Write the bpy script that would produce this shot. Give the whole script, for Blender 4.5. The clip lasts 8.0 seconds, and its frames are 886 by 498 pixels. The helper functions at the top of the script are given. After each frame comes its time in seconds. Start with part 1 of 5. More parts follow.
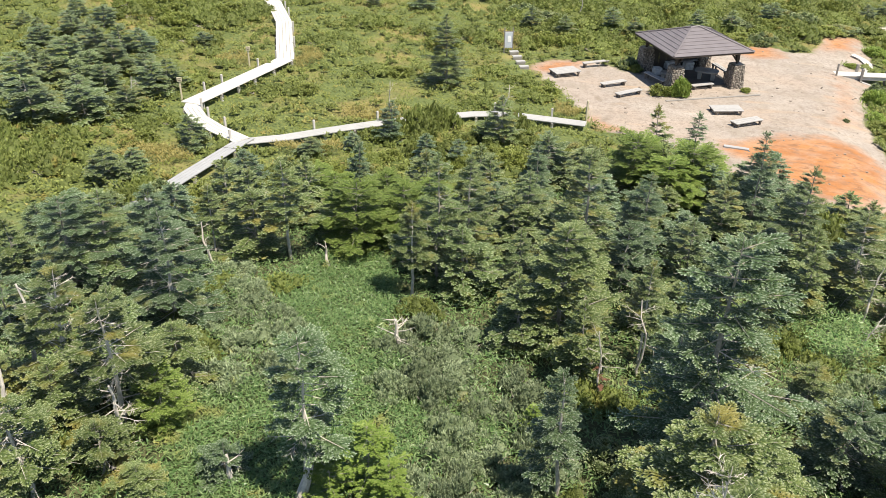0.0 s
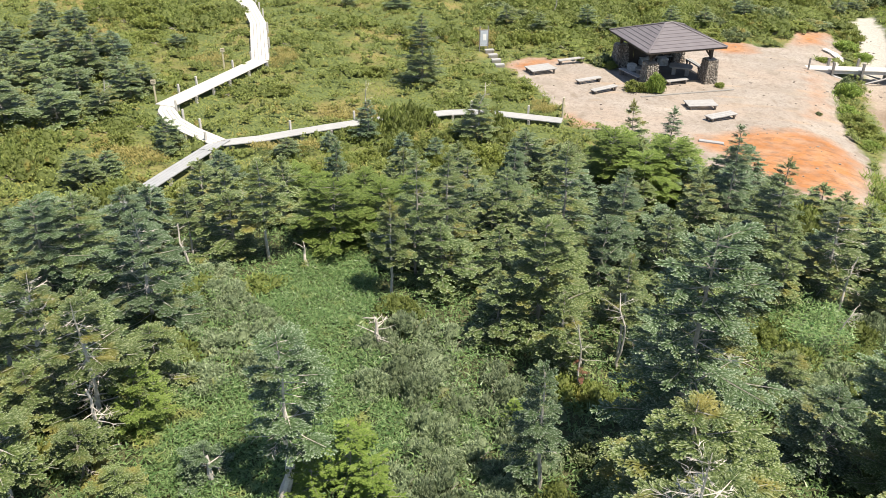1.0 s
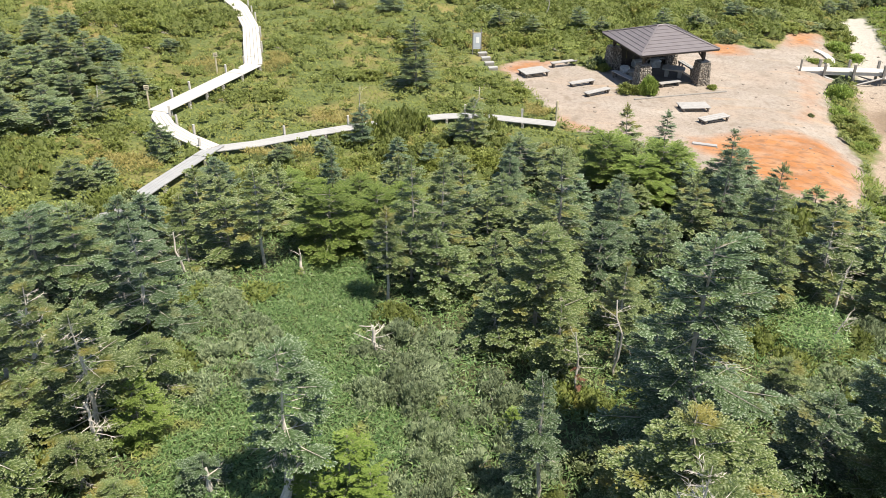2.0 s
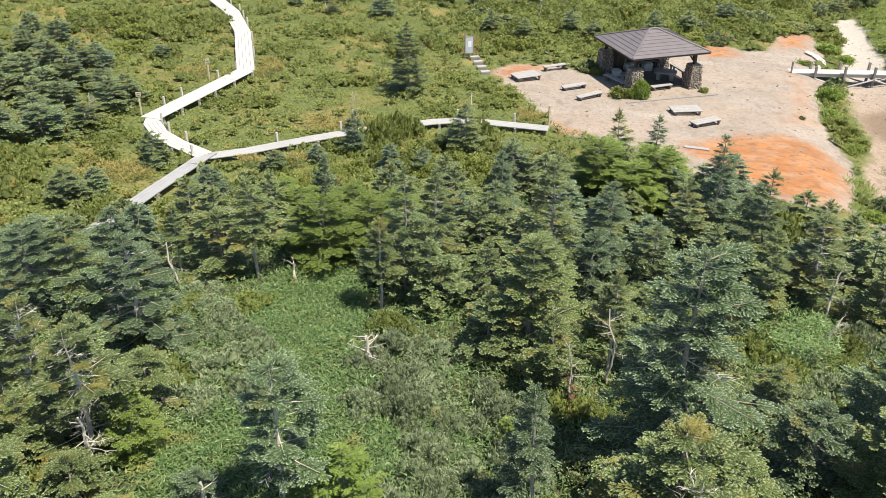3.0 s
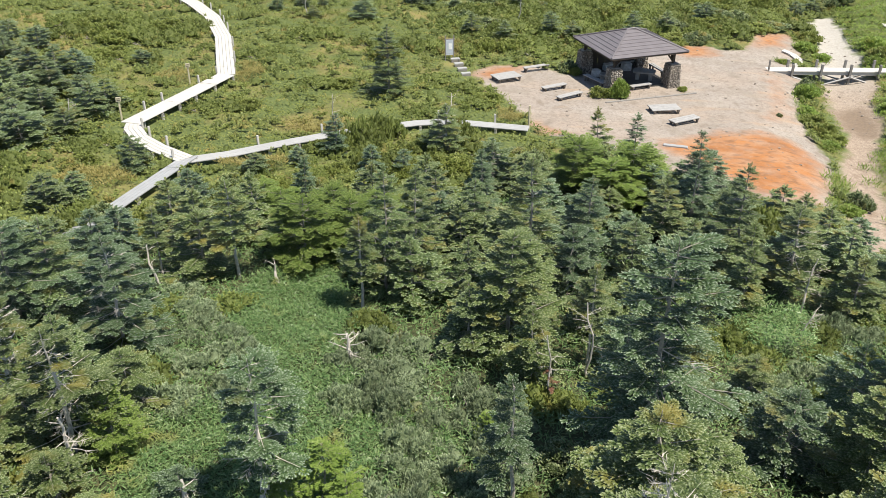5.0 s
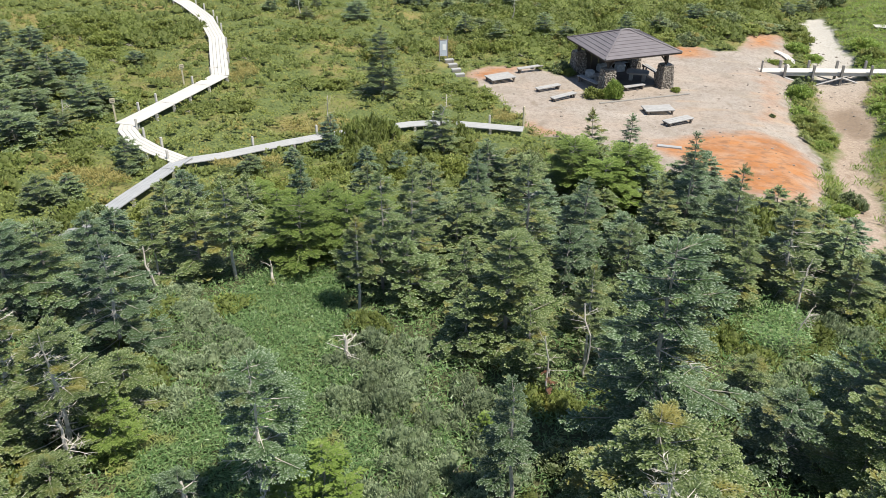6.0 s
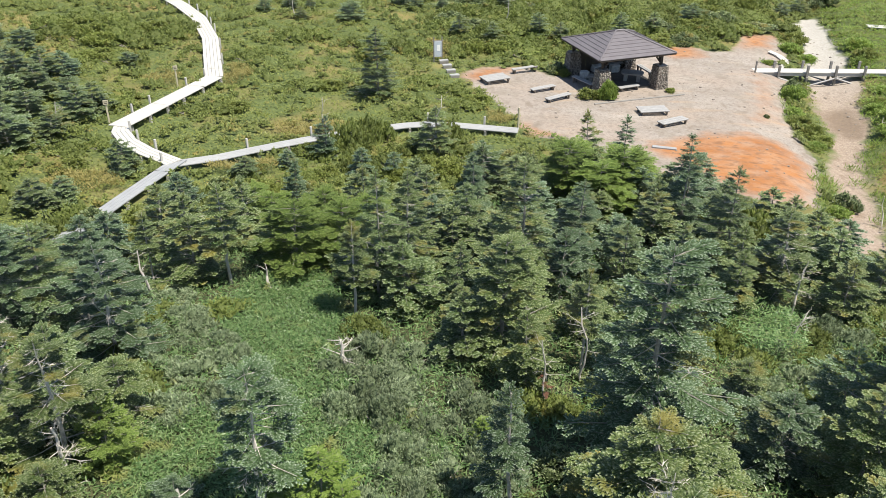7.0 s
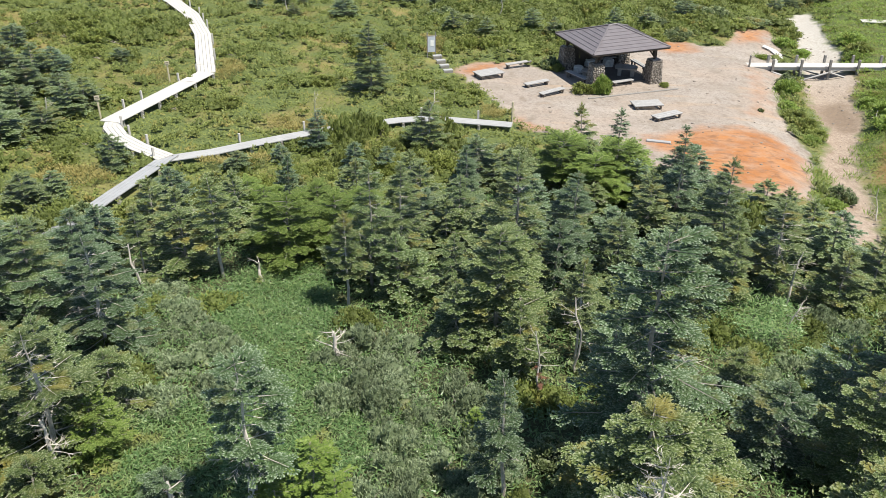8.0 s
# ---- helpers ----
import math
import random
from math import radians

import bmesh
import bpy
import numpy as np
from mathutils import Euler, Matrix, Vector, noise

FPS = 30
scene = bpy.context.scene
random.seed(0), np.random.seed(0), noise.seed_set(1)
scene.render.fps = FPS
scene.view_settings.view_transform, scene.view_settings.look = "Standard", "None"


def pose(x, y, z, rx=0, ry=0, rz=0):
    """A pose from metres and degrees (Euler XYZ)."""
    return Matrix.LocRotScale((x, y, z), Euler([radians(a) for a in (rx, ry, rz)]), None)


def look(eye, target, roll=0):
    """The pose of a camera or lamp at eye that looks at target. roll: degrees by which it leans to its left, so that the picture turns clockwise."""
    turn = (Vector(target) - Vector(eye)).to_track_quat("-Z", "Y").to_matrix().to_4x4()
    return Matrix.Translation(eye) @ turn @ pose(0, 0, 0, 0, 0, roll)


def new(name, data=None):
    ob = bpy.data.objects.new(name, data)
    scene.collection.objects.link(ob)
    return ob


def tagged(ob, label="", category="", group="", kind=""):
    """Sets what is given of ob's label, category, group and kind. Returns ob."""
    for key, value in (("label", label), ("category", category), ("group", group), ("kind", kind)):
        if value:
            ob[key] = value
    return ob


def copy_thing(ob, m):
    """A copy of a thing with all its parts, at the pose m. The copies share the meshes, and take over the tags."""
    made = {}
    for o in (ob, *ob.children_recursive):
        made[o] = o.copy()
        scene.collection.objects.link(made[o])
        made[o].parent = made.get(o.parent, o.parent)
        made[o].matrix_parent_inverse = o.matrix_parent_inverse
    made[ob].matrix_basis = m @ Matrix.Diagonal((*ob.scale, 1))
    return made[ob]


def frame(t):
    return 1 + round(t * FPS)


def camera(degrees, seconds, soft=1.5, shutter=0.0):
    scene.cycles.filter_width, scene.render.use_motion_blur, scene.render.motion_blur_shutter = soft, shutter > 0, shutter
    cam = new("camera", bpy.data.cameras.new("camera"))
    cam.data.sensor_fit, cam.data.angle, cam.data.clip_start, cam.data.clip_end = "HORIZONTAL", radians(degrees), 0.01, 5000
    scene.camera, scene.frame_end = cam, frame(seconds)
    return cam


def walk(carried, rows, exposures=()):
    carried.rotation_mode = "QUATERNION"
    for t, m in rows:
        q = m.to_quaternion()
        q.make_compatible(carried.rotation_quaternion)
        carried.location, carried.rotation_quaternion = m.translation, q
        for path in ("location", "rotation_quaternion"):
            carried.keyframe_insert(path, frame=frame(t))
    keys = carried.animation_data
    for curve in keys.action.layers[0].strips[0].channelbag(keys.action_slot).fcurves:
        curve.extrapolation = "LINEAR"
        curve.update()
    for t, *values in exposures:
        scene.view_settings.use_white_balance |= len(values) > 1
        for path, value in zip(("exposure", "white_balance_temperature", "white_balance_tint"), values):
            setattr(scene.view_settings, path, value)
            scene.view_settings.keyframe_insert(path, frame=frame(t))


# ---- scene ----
cam = camera(55.4, 8.0, soft=0.85)
PATH = [
    (0.0, -0.051, -0.091, 17.208, 59.932, -0.574, 3.156),
    (0.5, 0.001, -0.114, 17.135, 59.928, -0.465, 1.987),
    (1.0, -0.018, -0.132, 17.113, 59.989, -0.339, 1.432),
    (2.5, -0.145, 0.008, 17.475, 59.961, -0.206, 0.563),
    (3.0, -0.091, 0.034, 17.576, 59.976, -0.108, 0.282),
    (3.5, 0.000, 0.000, 17.600, 60.000, 0.000, 0.000),
    (4.0, 0.098, -0.082, 17.566, 60.111, 0.133, -0.314),
    (4.5, 0.136, -0.163, 17.478, 60.225, 0.200, -0.640),
    (6.0, -0.028, -0.246, 17.523, 60.308, 0.043, -1.456),
    (6.5, -0.086, -0.193, 17.590, 60.280, -0.012, -1.681),
    (7.0, -0.081, -0.117, 17.613, 60.235, -0.034, -1.872),
    (7.5, -0.041, -0.081, 17.540, 60.199, -0.028, -2.083),
    (8.0, -0.019, -0.085, 17.334, 60.182, 0.028, -2.276),
]
EXPOSURES = [(0.0, 0.96, 7150, 9), (2.5, 0.90, 7150, 9), (3.5, 0.82, 7100, 9), (4.5, 0.79, 6950, 8), (6.0, 0.72, 6700, 7), (7.0, 0.76, 6700, 7), (8.0, 0.76, 6700, 7)]
walk(cam, [(t, pose(x, y, z, a, b, c)) for t, x, y, z, a, b, c in PATH], EXPOSURES)

# ---- light: high late-summer sun from the right, clear sky ----
SUN_DIR = Vector((0.46, -0.32, 1.25)).normalized()
world = bpy.data.worlds.new("sky")
scene.world = world
world.use_nodes = True
wn = world.node_tree
sky = wn.nodes.new("ShaderNodeTexSky")
sky.sky_type = "NISHITA"
sky.sun_disc = False
sky.sun_elevation = math.asin(SUN_DIR.z)
sky.sun_rotation = math.atan2(SUN_DIR.x, SUN_DIR.y)
sky.altitude = 1800
wn.links.new(sky.outputs[0], wn.nodes["Background"].inputs[0])
wn.nodes["Background"].inputs[1].default_value = 0.105
sun = new("sun", bpy.data.lights.new("sun", "SUN"))
sun.data.energy = 5.0
sun.data.angle = radians(0.6)
sun.data.color = (1.0, 0.95, 0.87)
sun.matrix_world = look(SUN_DIR * 60, (0, 0, 0))


# ---- materials ----
class Nodes:
    """A node material with a principled shader, built step by step."""

    def __init__(self, name, rough=0.8, metal=0.0):
        self.m = bpy.data.materials.new(name)
        self.m.use_nodes = True
        self.t = self.m.node_tree
        self.b = self.t.nodes["Principled BSDF"]
        self.b.inputs["Roughness"].default_value = rough
        self.b.inputs["Metallic"].default_value = metal
        self.coord = self.add("ShaderNodeTexCoord").outputs["Object"]

    def add(self, kind, **values):
        n = self.t.nodes.new(kind)
        for k, v in values.items():
            n.inputs[k].default_value = v
        return n

    def link(self, a, b):
        self.t.links.new(a, b)

    def place(self):
        """World position of the shaded point."""
        return self.add("ShaderNodeNewGeometry").outputs["Position"]

    def noise(self, scale, detail=4.0, where=None, stretch=None, turn=0.0):
        n = self.add("ShaderNodeTexNoise", Scale=scale, Detail=detail)
        source = where or self.coord
        if stretch:
            v = self.add("ShaderNodeMapping")
            v.inputs["Scale"].default_value = stretch
            v.inputs["Rotation"].default_value = (0.0, 0.0, radians(turn))
            self.link(source, v.inputs["Vector"])
            source = v.outputs[0]
        self.link(source, n.inputs["Vector"])
        return n.outputs["Fac"]

    def ramp(self, fac, lo, hi):
        n = self.add("ShaderNodeMapRange")
        n.inputs["From Min"].default_value, n.inputs["From Max"].default_value = lo, hi
        self.link(fac, n.inputs["Value"])
        return n.outputs[0]

    def mix(self, fac, a, b, blend="MIX"):
        n = self.add("ShaderNodeMix")
        n.data_type, n.blend_type = "RGBA", blend
        for sock, v in ((n.inputs[0], fac), (n.inputs[6], a), (n.inputs[7], b)):
            if isinstance(v, tuple):
                sock.default_value = (*v, 1.0)
            elif isinstance(v, (int, float)):
                sock.default_value = v
            else:
                self.link(v, sock)
        return n.outputs[2]

    def color(self, c):
        self.link(c, self.b.inputs["Base Color"])

    def bump(self, height, strength=0.4, distance=0.02):
        n = self.add("ShaderNodeBump", Strength=strength, Distance=distance)
        self.link(height, n.inputs["Height"])
        self.link(n.outputs[0], self.b.inputs["Normal"])


def wood_mat(name, light, dark, rough=0.75):
    """Weathered boards: long grain, blotches, and a tone for each board."""
    n = Nodes(name, rough)
    grain = n.noise(9.0, 6.0, stretch=(0.5, 6.0, 6.0))
    blotch = n.noise(1.7, 3.0, n.place())
    c = n.mix(n.ramp(grain, 0.3, 0.7), light, dark)
    c = n.mix(n.ramp(blotch, 0.4, 0.75), c, tuple(0.75 * v for v in light))
    rnd = n.add("ShaderNodeObjectInfo").outputs["Random"]
    c = n.mix(n.ramp(rnd, -0.4, 1.6), c, n.mix(0.5, c, dark))
    n.color(c)
    n.bump(grain, 0.35, 0.01)
    return n.m


def leaf_mat(name, dark, light, shine=0.5, glow=0.3, dry=None, dry_part=0.12, patch=None, young=None, needles=True, grain=False):
    """Foliage: a tone for each leaf and plant, shade painted on the inner needles, some dry leaves, light coming
    through.
    """
    n = Nodes(name, shine)
    geo = n.add("ShaderNodeNewGeometry")
    isle = geo.outputs["Random Per Island"]
    c = n.mix(isle, dark, light)
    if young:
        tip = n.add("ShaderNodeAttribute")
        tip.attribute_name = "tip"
        # low tip values: the crown's inner shade is mixed into the needle colour
        inner_shade = n.mix(0.68 if grain else 0.45, c, (0.030, 0.045, 0.014) if grain else (0.045, 0.055, 0.018))
        c = n.mix(n.ramp(tip.outputs["Fac"], 0.30, 0.80 if grain else 0.42), inner_shade, c)
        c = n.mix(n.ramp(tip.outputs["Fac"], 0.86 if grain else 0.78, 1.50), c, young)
    big = n.noise(0.35, 3.0, n.place())
    if patch:
        c = n.mix(n.ramp(big, 0.42, 0.66), c, n.mix(0.65, c, patch))
    rnd = n.add("ShaderNodeObjectInfo").outputs["Random"]
    speck = n.noise(30.0, 3.0, n.place())
    if needles:
        c = n.mix(n.ramp(speck, 0.38, 0.60), n.mix(0.3, c, (0.014, 0.024, 0.008)), c)
    hue = n.add("ShaderNodeHueSaturation")
    shift = n.add("ShaderNodeMapRange")
    shift.inputs["To Min"].default_value, shift.inputs["To Max"].default_value = 0.84, 1.22
    n.link(rnd, shift.inputs["Value"])
    n.link(shift.outputs[0], hue.inputs["Value"])
    n.link(c, hue.inputs["Color"])
    c = hue.outputs[0]
    if dry:
        spot = n.noise(1.1, 2.0, n.place())
        c = n.mix(n.ramp(spot, 0.72 - dry_part, 0.80 - dry_part * 0.5), c, n.mix(0.55, c, dry))
    n.color(c)
    n.b.inputs["Specular IOR Level"].default_value = 0.35 if grain else 0.30
    if needles:
        n.bump(speck, 0.8, 0.05)
    thin = n.add("ShaderNodeBsdfTranslucent")
    n.link(c, thin.inputs["Color"])
    both = n.add("ShaderNodeMixShader")
    both.inputs[0].default_value = glow
    n.link(n.b.outputs[0], both.inputs[1])
    n.link(thin.outputs[0], both.inputs[2])
    n.link(both.outputs[0], n.t.nodes["Material Output"].inputs["Surface"])
    return n.m


def plain_mat(name, a, b, scale=6.0, rough=0.8, bump=0.3, metal=0.0, fine=40.0):
    n = Nodes(name, rough, metal)
    big, small = n.noise(scale, 4.0), n.noise(fine, 3.0)
    c = n.mix(n.ramp(big, 0.3, 0.7), a, b)
    c = n.mix(n.ramp(small, 0.45, 0.8), c, n.mix(0.5, c, tuple(0.6 * v for v in b)))
    n.color(c)
    n.bump(small, bump, 0.01)
    return n.m


def stone_mat():
    """Field stones: each its own grey or brown, mottled, with lichen specks."""
    n = Nodes("field_stone", 0.9)
    rnd = n.add("ShaderNodeObjectInfo").outputs["Random"]
    c = n.mix(rnd, (0.13, 0.110, 0.095), (0.38, 0.345, 0.300))
    c = n.mix(n.ramp(n.noise(7.0, 4.0, n.place()), 0.40, 0.65), c, (0.21, 0.175, 0.145))
    c = n.mix(n.ramp(n.noise(38.0, 3.0, n.place()), 0.55, 0.70), c, (0.09, 0.078, 0.065))
    n.color(c)
    n.bump(n.noise(25.0, 4.0, n.place()), 0.6, 0.02)
    return n.m


def ground_mat():
    """Turf and leaf litter, with bare soil where the ground is trodden: pale gravel, orange clay, grey wash."""
    n = Nodes("ground", 0.95)
    where = n.place()

    def mask(name):
        a = n.add("ShaderNodeAttribute")
        a.attribute_name = name
        return a.outputs["Fac"]

    rough_edge = n.noise(0.9, 6.0, where)
    fine = n.noise(7.0, 5.0, where)
    grit = n.noise(32.0, 3.0, where)
    streak = n.noise(0.55, 5.0, where, stretch=(0.5, 1.6, 1.0))
    turf = n.mix(n.ramp(fine, 0.3, 0.7), (0.060, 0.085, 0.022), (0.120, 0.145, 0.042))
    turf = n.mix(n.ramp(n.noise(0.23, 4.0, where), 0.5, 0.7), turf, (0.21, 0.17, 0.06))
    litter = n.mix(n.ramp(fine, 0.35, 0.65), (0.040, 0.052, 0.018), (0.075, 0.075, 0.032))
    turf = n.mix(mask("wood"), turf, litter)

    def edged(name, lo=0.42, hi=0.58):
        s = n.add("ShaderNodeMath")
        s.operation = "ADD"
        n.link(mask(name), s.inputs[0])
        n.link(n.ramp(rough_edge, 0.0, 1.3), s.inputs[1])
        return n.ramp(s.outputs[0], lo + 0.385, hi + 0.385)

    scuff = n.noise(1.6, 6.0, where, stretch=(1.0, 0.7, 1.0))
    worn = n.noise(0.20, 4.0, where)
    gravel = n.mix(n.ramp(fine, 0.3, 0.7), (0.300, 0.262, 0.230), (0.225, 0.195, 0.170))
    gravel = n.mix(n.ramp(worn, 0.42, 0.62), gravel, (0.295, 0.238, 0.195))
    gravel = n.mix(n.ramp(n.noise(0.75, 5.0, where, stretch=(1.0, 0.6, 1.0)), 0.55, 0.66), gravel, (0.24, 0.205, 0.17))
    gravel = n.mix(n.ramp(scuff, 0.54, 0.70), gravel, (0.205, 0.168, 0.135))
    gravel = n.mix(n.ramp(n.noise(0.42, 6.0, where, stretch=(0.6, 1.2, 1.0), turn=40.0), 0.50, 0.80), gravel, (0.345, 0.305, 0.268))
    gravel = n.mix(n.ramp(n.noise(4.5, 6.0, where), 0.50, 0.66), gravel, n.mix(0.55, gravel, (0.17, 0.135, 0.105)))
    gravel = n.mix(n.ramp(streak, 0.58, 0.76), gravel, (0.32, 0.235, 0.165))
    gravel = n.mix(n.ramp(grit, 0.56, 0.66), gravel, (0.15, 0.12, 0.095))
    clay = n.mix(n.ramp(n.noise(0.5, 5.0, where), 0.35, 0.65), (0.34, 0.142, 0.046), (0.26, 0.104, 0.034))
    clay = n.mix(n.ramp(n.noise(0.9, 7.0, where, stretch=(0.8, 1.2, 1.0), turn=58.0), 0.46, 0.70), clay, (0.345, 0.190, 0.100))
    clay = n.mix(n.ramp(n.noise(2.4, 8.0, where, stretch=(0.7, 1.2, 1.0), turn=58.0), 0.50, 0.64), clay, (0.200, 0.092, 0.040))
    clay = n.mix(n.ramp(n.noise(3.2, 6.0, where), 0.58, 0.72), clay, (0.32, 0.180, 0.100))
    clay = n.mix(n.ramp(grit, 0.58, 0.70), clay, (0.27, 0.12, 0.05))
    wash = n.mix(n.ramp(fine, 0.35, 0.65), (0.31, 0.245, 0.19), (0.215, 0.160, 0.120))
    wash = n.mix(n.ramp(scuff, 0.50, 0.66), wash, (0.20, 0.145, 0.105))
    wash = n.mix(mask("grey"), wash, n.mix(n.ramp(fine, 0.35, 0.65), (0.40, 0.375, 0.34), (0.30, 0.28, 0.25)))
    wash = n.mix(n.ramp(grit, 0.60, 0.68), wash, (0.46, 0.40, 0.34))
    wash = n.mix(edged("wet", 0.35, 0.75), wash, n.mix(n.ramp(fine, 0.35, 0.65), (0.20, 0.145, 0.100), (0.155, 0.115, 0.085)))
    c = n.mix(edged("bare"), turf, gravel)
    c = n.mix(edged("clay", 0.40, 1.05), c, clay)
    c = n.mix(edged("wash", 0.40, 0.65), c, wash)
    n.color(c)
    n.bump(fine, 0.5, 0.06)
    return n.m


WOOD = wood_mat("sun_bleached_boards", (0.56, 0.54, 0.51), (0.38, 0.36, 0.33))
WOOD_MID = wood_mat("silver_grey_boards", (0.42, 0.41, 0.405), (0.21, 0.205, 0.20))
WOOD_GREY = wood_mat("grey_weathered_timber", (0.30, 0.28, 0.26), (0.15, 0.14, 0.13))
WOOD_SILVER = wood_mat("silvery_walk_boards", (0.345, 0.35, 0.36), (0.245, 0.25, 0.26))
WOOD_PALE = wood_mat("pale_walk_boards", (0.37, 0.37, 0.37), (0.27, 0.27, 0.27))
WOOD_DARK = wood_mat("dark_stained_timber", (0.060, 0.045, 0.035), (0.030, 0.022, 0.018))
WOOD_OLD = wood_mat("old_brown_timber", (0.17, 0.145, 0.125), (0.09, 0.075, 0.065))
WOOD_WARM = wood_mat("yellowish_post_timber", (0.58, 0.52, 0.38), (0.40, 0.35, 0.24))
BARK = plain_mat("bark", (0.20, 0.18, 0.155), (0.31, 0.285, 0.25), 14.0, 0.9, 0.8)
DEAD = plain_mat("bleached_dead_wood", (0.52, 0.48, 0.43), (0.36, 0.33, 0.295), 10.0, 0.85, 0.6)
STONE = stone_mat()
MORTAR = plain_mat("mortar", (0.11, 0.095, 0.08), (0.07, 0.06, 0.05), 9.0, 0.95, 0.5)
CONCRETE = plain_mat("concrete", (0.30, 0.29, 0.27), (0.22, 0.21, 0.20), 3.0, 0.85, 0.3)
ROOF = plain_mat("brown_grey_metal_roofing", (0.125, 0.110, 0.118), (0.155, 0.140, 0.148), 2.0, 0.45, 0.08, 0.0, 60.0)
STEEL = plain_mat("painted_sign_steel", (0.50, 0.54, 0.60), (0.43, 0.47, 0.53), 3.0, 0.4, 0.05)
PAPER = plain_mat("white_notice_paper", (0.80, 0.80, 0.79), (0.74, 0.74, 0.73), 5.0, 0.7, 0.05)
PALE_STONE = plain_mat("pale_hewn_stone", (0.62, 0.62, 0.60), (0.40, 0.40, 0.39), 6.0, 0.85, 0.5)
RUST = plain_mat("rust_red_needles", (0.15, 0.055, 0.030), (0.09, 0.038, 0.022), 20.0, 0.8, 0.3)
DIRT = plain_mat("trodden_dark_earth", (0.13, 0.115, 0.10), (0.09, 0.08, 0.07), 2.0, 0.95, 0.5)
GROUND = ground_mat()
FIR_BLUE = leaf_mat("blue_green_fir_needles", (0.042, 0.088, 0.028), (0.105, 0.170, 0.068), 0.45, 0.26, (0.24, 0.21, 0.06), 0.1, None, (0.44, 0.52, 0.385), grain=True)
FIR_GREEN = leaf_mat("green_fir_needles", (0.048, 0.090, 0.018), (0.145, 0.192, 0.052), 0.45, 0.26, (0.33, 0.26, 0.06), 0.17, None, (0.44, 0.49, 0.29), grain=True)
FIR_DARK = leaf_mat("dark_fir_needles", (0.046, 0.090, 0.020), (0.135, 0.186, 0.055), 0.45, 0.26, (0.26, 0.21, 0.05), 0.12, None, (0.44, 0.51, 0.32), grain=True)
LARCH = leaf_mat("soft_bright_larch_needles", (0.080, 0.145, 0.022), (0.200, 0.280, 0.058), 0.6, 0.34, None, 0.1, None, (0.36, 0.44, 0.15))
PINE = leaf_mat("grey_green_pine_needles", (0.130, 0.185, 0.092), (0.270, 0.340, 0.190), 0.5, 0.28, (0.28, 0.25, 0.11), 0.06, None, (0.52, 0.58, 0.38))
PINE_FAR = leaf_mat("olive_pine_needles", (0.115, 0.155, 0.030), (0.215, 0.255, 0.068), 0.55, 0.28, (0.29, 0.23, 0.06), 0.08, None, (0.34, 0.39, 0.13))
BROAD = leaf_mat("bright_broad_leaves", (0.135, 0.205, 0.040), (0.290, 0.365, 0.098), 0.45, 0.40, (0.30, 0.27, 0.08), 0.08, needles=False)
MAPLE = leaf_mat("yellow_green_maple_leaves", (0.100, 0.165, 0.030), (0.225, 0.300, 0.075), 0.45, 0.38, needles=False)
YELLOWISH = leaf_mat("yellowish_shrub_leaves", (0.125, 0.160, 0.032), (0.235, 0.260, 0.075), 0.5, 0.35, (0.32, 0.25, 0.09), 0.10, needles=False)
SASA = leaf_mat("bamboo_grass_leaves", (0.070, 0.155, 0.046), (0.250, 0.350, 0.145), 0.34, 0.34, (0.40, 0.34, 0.11), 0.11, needles=False)
MEADOW = leaf_mat("meadow_grass_leaves", (0.150, 0.180, 0.040), (0.220, 0.245, 0.066), 0.55, 0.30, (0.38, 0.27, 0.09), 0.15, (0.11, 0.145, 0.030), needles=False)
HEATH = leaf_mat("yellow_green_heath_leaves", (0.150, 0.188, 0.042), (0.255, 0.292, 0.082), 0.5, 0.34, (0.38, 0.29, 0.10), 0.15, (0.115, 0.160, 0.036), (0.34, 0.38, 0.13), needles=False)
SEDGE = leaf_mat("dry_sedge_blades", (0.200, 0.185, 0.058), (0.300, 0.255, 0.095), 0.55, 0.30, needles=False)
TUSSOCK = leaf_mat("fresh_grass_blades", (0.121, 0.198, 0.028), (0.253, 0.341, 0.077), 0.42, 0.40, needles=False)


# ---- mesh helpers ----
def part(name, bm, material, parent=None, label="", tips=None):
    """One mesh object from a bmesh or from (vertices, faces), under its thing."""
    me = bpy.data.meshes.new(name)
    if isinstance(bm, tuple):
        me.from_pydata(*[v.tolist() if isinstance(v, np.ndarray) else v for v in (bm[0], [], bm[1])])
    else:
        bm.to_mesh(me)
        bm.free()
    me.materials.append(material)
    if tips is not None:
        me.attributes.new("tip", "FLOAT", "POINT").data.foreach_set("value", np.asarray(tips, np.float32))
    ob = new(name, me)
    if parent:
        ob.parent = parent
    if label:
        ob["label"] = label
    return ob


def thing(name, label, category, at=(0, 0, 0), turn=0.0, group=""):
    ob = new(name)
    ob.matrix_basis = pose(*at, 0, 0, turn)
    return tagged(ob, label, category, group)


def add_box(bm, size, m, bevel=0.0):
    """A box of that size in a bmesh, at the matrix m, with softened edges."""
    made = bmesh.ops.create_cube(bm, size=1.0)["verts"]
    bmesh.ops.scale(bm, vec=size, verts=made)
    if bevel:
        edges = list({e for v in made for e in v.link_edges})
        made = bmesh.ops.bevel(bm, geom=edges, offset=bevel, segments=1, affect="EDGES")["verts"]
    bmesh.ops.transform(bm, matrix=m, verts=made)


def boxes(*items, bevel=0.008):
    bm = bmesh.new()
    for size, m in items:
        add_box(bm, size, m, bevel)
    return bm


